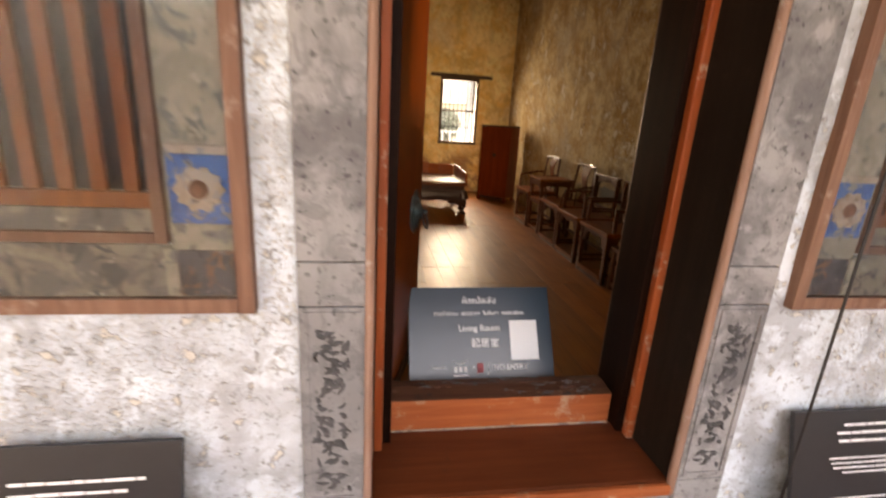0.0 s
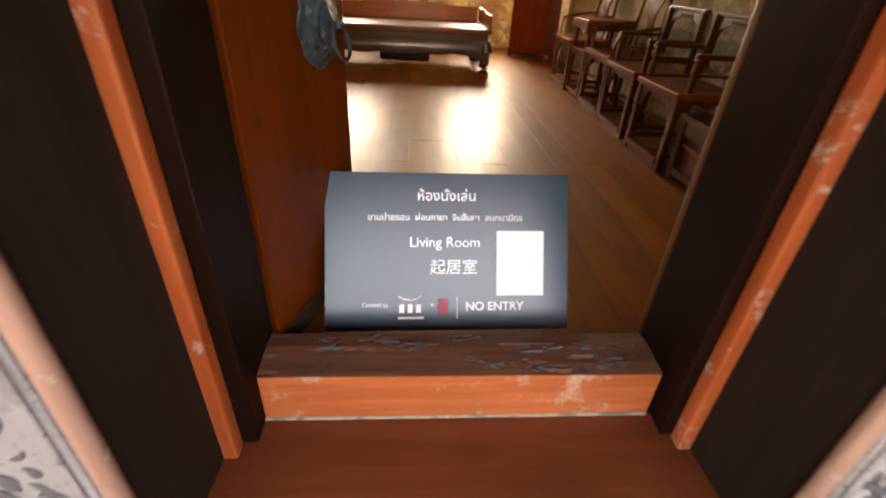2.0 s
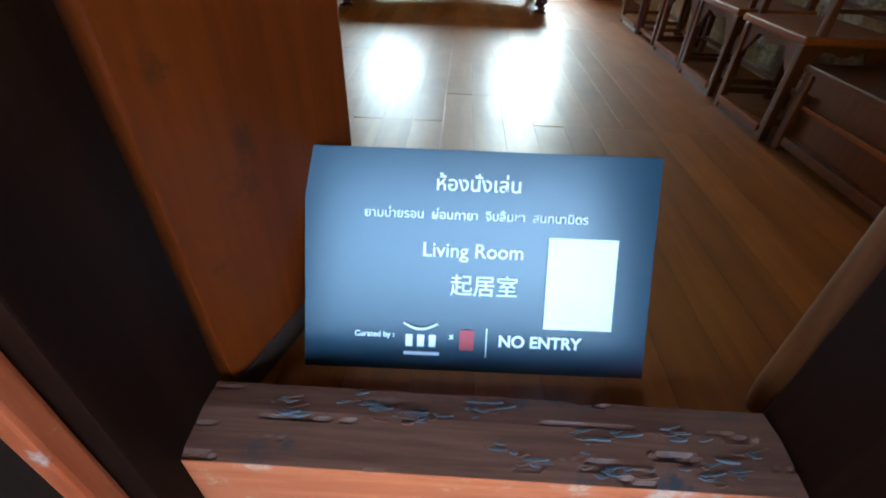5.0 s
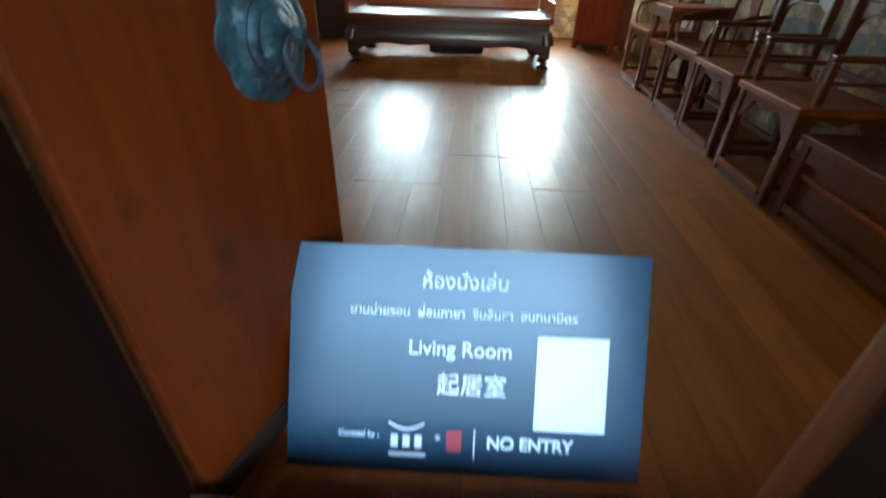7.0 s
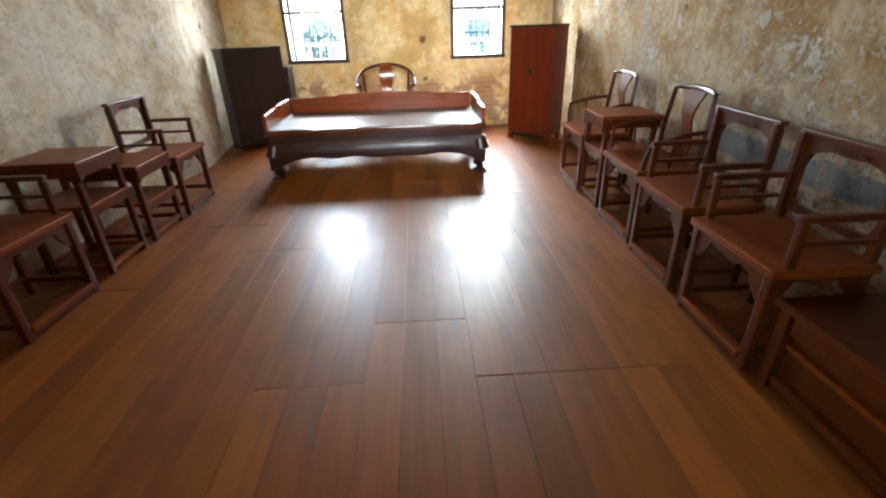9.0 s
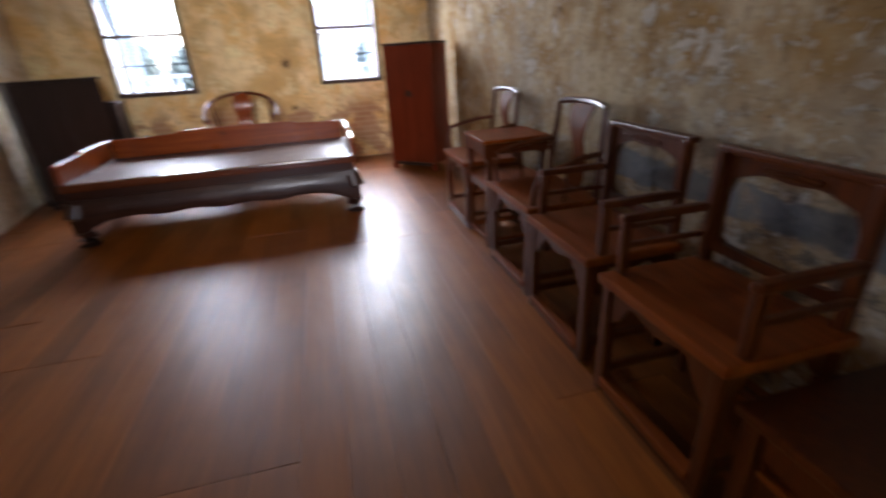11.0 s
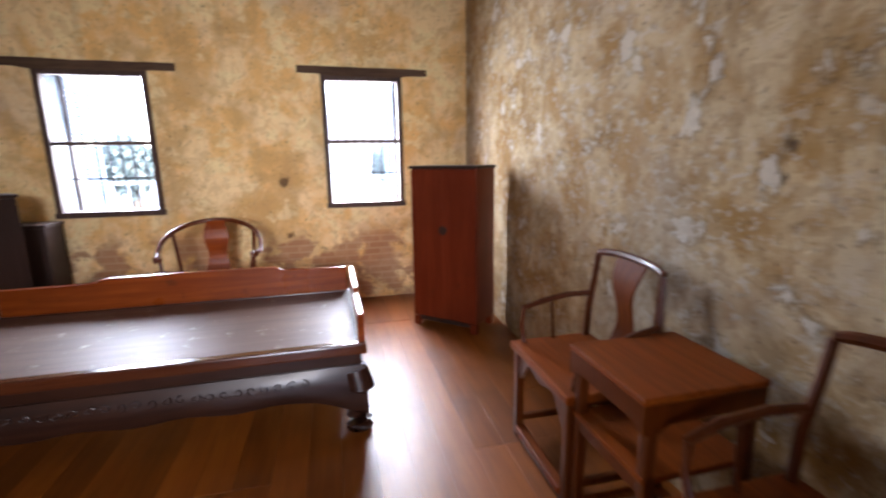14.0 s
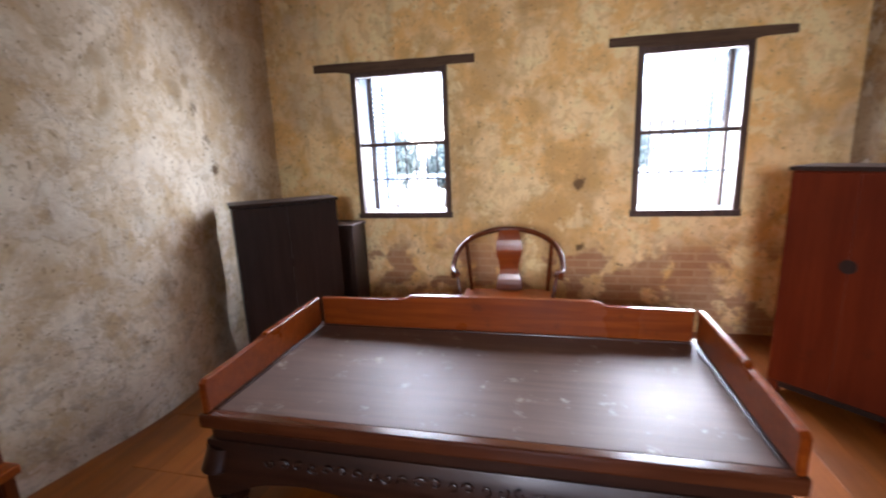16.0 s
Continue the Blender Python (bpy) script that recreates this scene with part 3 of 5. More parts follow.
# ---- doorway ----
def jamb_stone(x0, x1, name):
    t = thing(name, pose(x0, YF, -0.25), "grey stone door jamb with carved lower panel", "door jamb", "door jambs")
    w = x1 - x0
    zs = (0.0, 0.22, 0.965, 1.108, 2.65)
    for a, b in zip(zs, zs[1:]):
        part("stone", boxm(0.0, w, -0.022, 0.1, a + 0.002, b - 0.002, bev=0.005), STONE, t)
    # sunk field edges and cloud scrolls
    rim = ring_panel(bmesh.new(), [(0.012, 0.24), (w - 0.012, 0.24), (w - 0.012, 0.95), (0.012, 0.95)],
                     [(0.03, 0.258), (w - 0.03, 0.258), (w - 0.03, 0.93), (0.03, 0.93)], lambda u, v, q: (u, -0.022 - q, v), 0.006)
    part("carved_rim", rim, STONE, t)
    rnd = random.Random(name)
    for i in range(95):
        cx, cz = w * rnd.uniform(0.24, 0.76), rnd.uniform(0.29, 0.90)
        L, a0, bend = rnd.uniform(0.03, 0.055), rnd.uniform(0, 6.28), rnd.uniform(-2.2, 2.2)
        pts, px, pz = [], cx, cz
        for k in range(6):
            pts.append((px, -0.0205, pz))
            px += L / 5 * math.cos(a0 + bend * k / 5)
            pz += L / 5 * math.sin(a0 + bend * k / 5)
        inside = all(0.034 < p[0] < w - 0.034 and 0.262 < p[2] < 0.925 for p in pts)
        if inside:
            wide = rnd.uniform(0.006, 0.011)
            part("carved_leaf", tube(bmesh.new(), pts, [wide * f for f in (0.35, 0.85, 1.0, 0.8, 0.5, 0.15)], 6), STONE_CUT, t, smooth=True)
    return t


jamb_stone(1.585, 1.785, "stone_jamb")
jamb_stone(3.005, 3.205, "stone_jamb")
structure("door_head_stone", boxm(1.585, 3.205, YF - 0.022, YF + 0.1, 2.402, 2.62, bev=0.005), STONE, "grey stone lintel over the doorway", "door lintel")

door_frame = thing("door_frame", pose(0, 0, 0), "old red and dark brown painted wooden door frame", "door frame")
for s, xo, xi, xj in ((1, 1.785, 1.826, 1.89), (-1, 3.005, 2.960, 2.905)):
    # outer bead, splayed dark panel, inner bead, inner post
    part("outer_bead", tube(bmesh.new(), [(xo + s * 0.012, YF - 0.005, -0.10), (xo + s * 0.012, YF - 0.005, 2.4)], 0.017, 10), PINK_TRIM, door_frame, "faded pinkish red bead", True)
    bm = bmesh.new()
    prism(bm, [(xo + s * 0.012, YF + 0.0), (xi - s * 0.004, 3.375), (xi - s * 0.06, 3.375), (xo - s * 0.005, YF + 0.02)],
          lambda u, v, q: (u, v, -0.09 + q), 2.5)
    part("reveal_panel", bm, DARK_PANEL_SHADED, door_frame, "dark brown reveal panel with the doorway shade in its colour")
    part("inner_bead", boxm(min(xi - s * 0.01, xi + s * 0.028), max(xi - s * 0.01, xi + s * 0.028), 3.365, 3.405, -0.04, 2.35, bev=0.008), ORANGE_TRIM, door_frame, "worn orange red bead")
    part("post", boxm(min(xi - s * 0.06, xj), max(xi - s * 0.06, xj), 3.407, 3.625, -0.05, 2.35, bev=0.004), POST_RED_SHADED, door_frame, "dark red post with the doorway shade in its colour")
part("head", boxm(1.80, 3.0, 3.2, 3.6, 2.3, 2.398), DARK_PANEL_SHADED, door_frame)

# step and threshold
step = thing("door_step", pose(0, 0, 0), "worn red brown wooden tread on a grey stone block", "step")
part("stone_block", boxm(1.79, 3.0, YF - 0.012, YD, -0.25, -0.115, bev=0.008), STONE, step)
bm = bmesh.new()
prism(bm, [(YF + 0.005, -0.114), (YF + 0.005, -0.066), (YF + 0.02, -0.058), (3.468, -0.024), (3.468, -0.114)], lambda u, v, q: (1.80 + q, u, v), 1.20)
part("tread", bm, TREAD_WOOD, step)
part("nosing", boxm(1.80, 3.0, YF - 0.02, YF + 0.004, -0.106, -0.058, bev=0.006), THRESH_RED, step, "orange red nosing with chipped paint")

threshold = thing("threshold", pose(2.39, 3.54, -0.02), "worn raised wooden threshold with splintered top", "threshold")
bm = bmesh.new()
n = 150
rows = []
for i in range(n + 1):
    u = -0.5 + 1.005 * i / n
    col = []
    for j in range(25):
        w = -0.072 + 0.147 * j / 24
        k = noise.noise(Vector((u * 8, w * 55, 1.0)))
        k2 = noise.noise(Vector((u * 40, w * 140, 5.0)))
        edge = 0.40 - 0.16 * max(0.0, min(1.0, (u + 0.1) / 0.3)) * max(0.0, min(1.0, (0.05 - w) / 0.06))
        z = 0.156 - 0.03 * max(0.0, k - edge) + 0.006 * (k2 if k > edge else 0) - 0.01 * abs(w - 0.02) / 0.09
        col.append(bm.verts.new((u, w, z)))
    rows.append(col)
for a, b in zip(rows, rows[1:]):
    for j in range(24):
        bm.faces.new((a[j], b[j], b[j + 1], a[j + 1]))
part("top", bm, THRESH_TOP, threshold, "dark splintered worn top")
part("face", boxm(-0.5, 0.505, -0.072, 0.074, -0.01, 0.141, bev=0.004), THRESH_RED, threshold, "orange red painted face")
rnd = random.Random(4)
knots = [(-0.36, 0.03, 0.03), (-0.24, 0.045, 0.05), (-0.13, 0.02, 0.06), (-0.02, 0.05, 0.06), (0.06, -0.035, 0.06), (0.16, 0.0, 0.05), (0.2, -0.05, 0.06), (0.31, 0.02, 0.05), (0.36, -0.045, 0.06), (0.43, -0.01, 0.05)]
for i in range(130):
    cu_, cw, cs = knots[i % len(knots)]
    u, w = cu_ + rnd.gauss(0, cs * 0.5), cw + rnd.gauss(0, 0.009)
    u, w = max(-0.47, min(0.44, u)), max(-0.066, min(0.062, w))
    L, lift, yaw = rnd.uniform(0.012, 0.045), rnd.uniform(-0.12, 0.16), rnd.uniform(-0.25, 0.25)
    thick = rnd.uniform(0.0015, 0.004)
    base = 0.1515 - 0.01 * abs(w - 0.02) / 0.09
    sp = prism(bmesh.new(), [(0, 0), (L * 0.3, 0.0022), (L * 0.7, 0.0012), (L, 0.0003), (L * 0.6, -0.0022), (L * 0.2, -0.0026)],
               lambda a, b, q: (u + a, w + b + yaw * a, base + q + lift * a), thick + 0.003)
    part("splinter", sp, SPLINTER if i % 3 else THRESH_TOP, threshold)
part("chipped_edge", boxm(-0.5, 0.5, -0.078, -0.0725, -0.012, 0.0), PAINT_PALE, threshold, "strip of bare mortar")


def door_leaf(name, hinge, angle, label):
    """A leaf 0.53 m wide that turns about its hinge; local x runs along the leaf."""
    t = thing(name, pose(hinge[0], hinge[1], 0.02, 0, 0, angle), label, "door", "door leaves")
    part("panel", boxm(0.0, 0.53, -0.022, 0.022, 0.03, 2.25, bev=0.006), RED_LACQUER, t)
    part("bottom_rail", boxm(0.0, 0.525, -0.028, 0.028, 0.0, 0.07, bev=0.005), CAB_DARK, t, "dark bottom rail")
    return t


leaf = door_leaf("door_leaf", (1.878, 3.648), 73.1, "dark red wooden door leaf standing open with a bronze knocker")
kx, kz = 0.375, 0.815
bm = bmesh.new()
prof = [(0.106, 0.0), (0.105, 0.005), (0.094, 0.009), (0.082, 0.007), (0.071, 0.014), (0.064, 0.018), (0.06, 0.017), (0.054, 0.024), (0.047, 0.027), (0.043, 0.026), (0.034, 0.032), (0.018, 0.036), (0.0, 0.037)]
seg = 48
ringv = []
for r, d in prof[:-1]:
    row = []
    for k in range(seg):
        a = 2 * math.pi * k / seg
        lobe = 1 + (0.085 * (abs(math.cos(4 * a)) ** 0.7 - 0.6) if r > 0.078 else 0.0)
        row.append(bm.verts.new((kx + r * lobe * math.cos(a), -0.022 - d - 0.0015 * math.sin(5 * a), kz + r * lobe * math.sin(a))))
    ringv.append(row)
for a, b in zip(ringv, ringv[1:]):
    for k in range(seg):
        bm.faces.new((a[k], a[(k + 1) % seg], b[(k + 1) % seg], b[k]))
bm.faces.new(ringv[-1])
bm.normal_update()
knocker = part("knocker", bm, BRONZE, leaf, "blue grey bronze knocker boss", True)
part("knob", tube(bmesh.new(), [(kx + 0.03, -0.055, kz + 0.0), (kx + 0.03, -0.078, kz + 0.0)], [0.012, 0.009], 8), BRONZE, knocker, smooth=True)
part("ring", tube(bmesh.new(), [(kx + 0.03 + 0.042 * math.sin(a * 2 * math.pi / 20), -0.07 + 0.012 * math.cos(a * 2 * math.pi / 20), kz - 0.042 + 0.042 * math.cos(a * 2 * math.pi / 20)) for a in range(21)], 0.0055, 6), IRON, knocker, smooth=True)
leaf2 = door_leaf("door_leaf", (2.985, 3.712), 9.0, "worn wooden door leaf folded wide open against the wall")
part("hinge_stile", tube(bmesh.new(), [(0.012, 0.0, -0.015), (0.012, 0.0, 0.05), (0.012, 0.0, 1.2), (0.012, 0.0, 2.25)], [0.03, 0.036, 0.036, 0.036], 14), STILE_WOOD, leaf2, "rounded bare orange brown stile", True)


# ---- writing ----
def writing(name, text, size, x, z, material, parent, align="LEFT", y=-0.004, bold=0.0003):
    cu = bpy.data.curves.new(name, "FONT")
    cu.body, cu.size, cu.align_x, cu.extrude, cu.offset = text, size, align, 0.0006, bold
    ob = new(name, cu)
    dg = bpy.context.evaluated_depsgraph_get()
    me = bpy.data.meshes.new_from_object(ob.evaluated_get(dg))
    bpy.data.objects.remove(ob)
    bpy.data.curves.remove(cu)
    me.transform(Matrix.Rotation(radians(90), 4, "X"))
    me.transform(Matrix.Translation((x, y, z)))
    me.materials.clear()
    me.materials.append(material)
    tx = new(name, me)
    tx.parent = parent
    return tx


def bar(name, x0, x1, z0, z1, material, parent, y=-0.004, label=""):
    return part(name, boxm(x0, x1, y - 0.0008, y + 0.0008, z0, z1), material, parent, label)


lean = math.degrees(math.atan2(0.235, 0.40))
sign = thing("room_sign", pose(2.366, 3.758, 0.012, -lean, 0, 1.2), "black printed room sign leaning back on the floor behind the threshold", "sign")
part("board", boxm(-0.372, 0.39, 0.0, 0.012, 0.0, 0.49, bev=0.0015), SIGN_SKY_BLACK, sign)
part("prop", boxm(-0.06, 0.06, 0.014, 0.02, 0.02, 0.3), WHITE, sign, "white card strut")
SW, SH = 0.76, 0.49


def at_u(u):
    return -0.362 + SW * u


def at_v(v):
    return SH * (1 - v)


writing("writing", "ห้องนั่งเล่น", 0.043, at_u(0.478), at_v(0.175), WHITE, sign, "CENTER")
writing("writing", "ยามบ่ายรอน  ผ่อนกายา  จิบลิ้มชา  สนทนามิตร", 0.0265, at_u(0.475), at_v(0.30), WHITE, sign, "CENTER")
writing("writing", "Living Room", 0.044, at_u(0.617), at_v(0.468), WHITE, sign, "RIGHT")
writing("writing", "起居室", 0.05, at_u(0.606), at_v(0.632), WHITE, sign, "RIGHT")
writing("writing", "NO ENTRY", 0.037, at_u(0.556), at_v(0.872), WHITE, sign, bold=0.0009)
writing("writing", "x", 0.02, at_u(0.412), at_v(0.845), WHITE, sign)
writing("writing", "Curated by :", 0.0175, at_u(0.135), at_v(0.845), WHITE, sign)
bar("white_panel", at_u(0.685), at_u(0.883), at_v(0.78), at_v(0.365), WHITE, sign, label="plain white square print")
bar("divider", at_u(0.520), at_u(0.523), at_v(0.925), at_v(0.79), WHITE, sign)
bar("red_mark", at_u(0.443), at_u(0.485), at_v(0.895), at_v(0.80), RED_PRINT, sign, label="small red stamp shape")
for k in range(3):
    bar("emblem_stroke", at_u(0.285 + 0.034 * k), at_u(0.305 + 0.034 * k), at_v(0.885), at_v(0.83), WHITE, sign)
horn = [(at_u(0.278 + 0.1 * k / 8), -0.004, at_v(0.775 + 0.028 * math.sin(math.pi * k / 8))) for k in range(9)]
part("emblem", tube(bmesh.new(), horn, 0.003, 5), WHITE, sign, "small white curved emblem")
bar("small_line", at_u(0.28), at_u(0.385), at_v(0.925), at_v(0.91), WHITE, sign)
whole("floor_strip", boxm(2.515, 2.535, 4.33, 4.48, 0.002, 0.012, bev=0.002), WHITE, "short white strip lying on the floorboards", "strip")


def info_board(x, y, rz, w, h, lean, label):
    t = thing("info_board", pose(x, y, -0.248, -lean, 0, rz), label, "sign", "information boards")
    part("board", boxm(-w / 2, w / 2, 0, 0.02, 0, h, bev=0.002), BOARD_BLACK, t)
    return t


ib = info_board(0.985, 2.94, 0, 0.50, 0.555, 14, "black information board leaning on the white wall")
def words(parent, rows, high, seed):
    """Lines of print too small to read, as short bars with gaps."""
    rnd = random.Random(seed)
    for z, a, b in rows:
        while a < b - 0.01:
            e = min(b, a + rnd.uniform(2.5, 8) * high)
            bar("text_line", a, e, z, z + high * rnd.uniform(0.8, 1.0), WHITE, parent)
            a = e + high * 0.45


words(ib, ((0.44, -0.22, 0.15), (0.405, -0.22, 0.10), (0.37, -0.22, 0.12), (0.31, -0.2, 0.17), (0.285, -0.2, 0.16), (0.26, -0.2, 0.18)), 0.011, 3)
ib2 = info_board(3.685, 2.94, 0, 0.56, 0.55, 14, "black information board with small print beside the door")
words(ib2, ((0.49, -0.06, 0.2), (0.458, -0.09, 0.2), (0.426, -0.08, 0.2)), 0.011, 4)
words(ib2, ((0.36, -0.12, 0.2), (0.341, -0.11, 0.2), (0.322, -0.1, 0.2), (0.303, -0.06, 0.2), (0.2, -0.1, 0.15)), 0.0065, 5)
whole("black_rod", tube(bmesh.new(), [(3.24, 2.9, -0.245), (3.243, 2.905, 1.3)], 0.005, 8), BLACK, "thin black upright rod in front of the wall", "rod", smooth=True)


# ---- painted windows of the front ----
def painted_window(x0, mirror, label):
    """Edge at x0 next to the door; the field runs away from it."""
    g = -1 if mirror else 1
    t = thing("painted_window", pose(x0, YF - 0.016, 0.705), label, "window", "painted windows")
    W, H = 1.45, 1.45
    def b(n, u0, u1, z0, z1, y0, y1, m, lab="", bev=0.003):
        a, c = sorted((g * u0, g * u1))
        return part(n, boxm(a, c, y0, y1, z0, z1, bev=bev), m, t, lab)
    b("outer_frame", 0, 0.045, 0, H, -0.03, 0.02, BROWN_FRAME)
    b("outer_frame", W - 0.045, W, 0, H, -0.03, 0.02, BROWN_FRAME)
    b("outer_frame", 0.046, W - 0.046, 0, 0.045, -0.028, 0.02, BROWN_FRAME)
    b("outer_frame", 0.046, W - 0.046, H - 0.045, H, -0.028, 0.02, BROWN_FRAME)
    b("painted_field", 0.046, 0.215, 0.046, H - 0.046, -0.006, 0.0, PAINT_PALE, "faded pale painting")
    b("painted_field", 0.216, W - 0.05, 0.046, 0.20, -0.006, 0.0, PAINT_GREY, "faded grey landscape painting")
    b("dark_corner", 0.05, 0.20, 0.05, 0.185, -0.010, -0.0065, PAINT_DARK, "dark painted corner panel")
    b("divider", 0.205, 0.235, 0.05, 0.19, -0.012, -0.0065, PAINT_PALE)
    b("blue_square", 0.05, 0.205, 0.262, 0.45, -0.010, -0.0065, PAINT_BLUE, "blue painted square with rosette")
    b("ledge", 0.05, 0.205, 0.452, 0.475, -0.016, -0.0065, PAINT_TAN)
    rose = bmesh.new()
    pts = []
    for k in range(32):
        a = 2 * math.pi * k / 32
        r = 0.058 + 0.008 * math.cos(10 * a)
        pts.append((g * 0.127 + r * math.cos(a) * 1.05, 0.358 + r * math.sin(a)))
    prism(rose, pts, lambda u, v, q: (u, -0.011 - q, v), 0.006, 0.002)
    part("rosette", rose, PAINT_TAN, t, "tan carved flower rosette")
    part("rosette_heart", tube(bmesh.new(), [(g * 0.127, -0.0175, 0.358), (g * 0.127, -0.024, 0.358)], [0.026, 0.012], 12), BROWN_FRAME, t, smooth=True)
    b("inner_frame", 0.218, 0.25, 0.205, H - 0.05, -0.022, 0.01, BROWN_FRAME)
    b("inner_frame", 0.251, W - 0.06, 0.205, 0.235, -0.022, 0.01, BROWN_FRAME)
    b("inner_sill", 0.252, W - 0.06, 0.236, 0.30, -0.012, 0.01, PAINT_GREY)
    b("grille_rail", 0.252, W - 0.06, 0.301, 0.345, -0.014, 0.01, GRILLE_WOOD)
    # Flat dark sheet drawn for the shade behind the bars.
    b("shade_sheet", 0.252, W - 0.06, 0.346, H - 0.06, 0.004, 0.012, CAB_DARK, "dark sheet drawn for the unlit space behind the grille")
    for i in range(14):
        u = 0.275 + i * 0.078
        b("grille_bar", u, u + 0.036, 0.346, H - 0.06, -0.014, 0.003, GRILLE_WOOD)
    pane = b("pane", 0.047, W - 0.047, 0.047, H - 0.047, -0.026, -0.0235, GLASS, "clear glass pane", 0)
    pane.visible_shadow = False
    return t


painted_window(1.469, True, "framed window with faded painting, blue rosette and wooden grille behind glass")
painted_window(3.27, False, "framed window with faded painting, blue rosette and wooden grille behind glass")


# set the whole door wall, with all that stands at it, by its step
AT_DOOR = ("wall_south", "door_", "stone_jamb", "threshold", "room_sign", "floor_strip", "info_board", "black_rod", "painted_window")
for ob in list(scene.objects):
    if ob.parent is None and ob.name.startswith(AT_DOOR):
        ob.location = ob.location + Vector((SHIFT_X, SHIFT_Y, 0.0))


# ---- furniture ----
def scallop(u0, u1, ztop, zlow, zdeep, n=24):
    """An apron's outline: straight top, curling lower edge."""
    low = []
    for i in range(n + 1):
        f = i / n
        e = abs(2 * f - 1)
        z = zlow - (zlow - zdeep) * (max(0.0, (e - 0.62) / 0.38) ** 0.6 if e > 0.62 else 0.0) - 0.01 * math.cos(f * math.pi * 4) * (e < 0.7)
        low.append((u0 + (u1 - u0) * f, z))
    return [(u0, ztop)] + low + [(u1, ztop)]


def chair_base(t, W, D, ZS):
    w, d = W / 2, D / 2
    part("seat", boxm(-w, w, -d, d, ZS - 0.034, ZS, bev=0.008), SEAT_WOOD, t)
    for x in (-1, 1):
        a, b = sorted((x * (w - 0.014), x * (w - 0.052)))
        part("leg", boxm(a, b, -d + 0.014, -d + 0.052, 0, ZS - 0.035, bev=0.006), CHAIR_WOOD_SHADED, t)
        part("leg", boxm(a, b, d - 0.052, d - 0.014, 0, ZS - 0.035, bev=0.006), CHAIR_WOOD_SHADED, t)
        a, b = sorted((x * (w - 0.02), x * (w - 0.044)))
        part("side_stretcher", boxm(a, b, -d + 0.053, d - 0.053, 0.075, 0.105, bev=0.004), CHAIR_WOOD_SHADED, t)
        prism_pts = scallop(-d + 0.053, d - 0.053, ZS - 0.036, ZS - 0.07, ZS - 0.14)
        part("side_apron", prism(bmesh.new(), prism_pts, lambda u, v, q: (x * (w - 0.04) + q, u, v), 0.014), CHAIR_WOOD_SHADED, t)
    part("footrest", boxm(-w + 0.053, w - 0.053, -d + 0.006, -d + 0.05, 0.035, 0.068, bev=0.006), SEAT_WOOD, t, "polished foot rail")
    part("foot_panel", boxm(-w + 0.054, w - 0.054, -d + 0.022, -d + 0.034, 0.0, 0.034), CHAIR_WOOD_SHADED, t)
    part("back_stretcher", boxm(-w + 0.053, w - 0.053, d - 0.044, d - 0.022, 0.09, 0.12, bev=0.004), CHAIR_WOOD_SHADED, t)
    part("front_apron", prism(bmesh.new(), scallop(-w + 0.053, w - 0.053, ZS - 0.036, ZS - 0.075, ZS - 0.17), lambda u, v, q: (u, -d + 0.024 + q, v), 0.016), CHAIR_WOOD_SHADED, t)


def lobed(w, z0, z1, n=48):
    """An opening with lobed upper corners, as (u, v) points in turn from its lower left corner."""
    pts = []
    for i in range(n):
        a = -3 * math.pi / 4 + 2 * math.pi * (i + 0.5) / n
        c, s = math.cos(a), math.sin(a)
        k = 1 / max(abs(c), abs(s))
        u, v = c * k, s * k
        q = abs(u * v)
        cut = 1 - (0.14 if v > 0 else 0.05) * max(0.0, q - 0.35) / 0.65 - 0.025 * math.cos(u * 7) * (v > 0.95)
        pts.append((u * w * cut, (z0 + z1) / 2 + v * (z1 - z0) / 2 * cut))
    return pts


def square_loop(w, z0, z1, n=48):
    pts = []
    for i in range(n):
        a = -3 * math.pi / 4 + 2 * math.pi * (i + 0.5) / n
        c, s = math.cos(a), math.sin(a)
        k = 1 / max(abs(c), abs(s))
        pts.append((c * k * w, (z0 + z1) / 2 + s * k * (z1 - z0) / 2))
    return pts


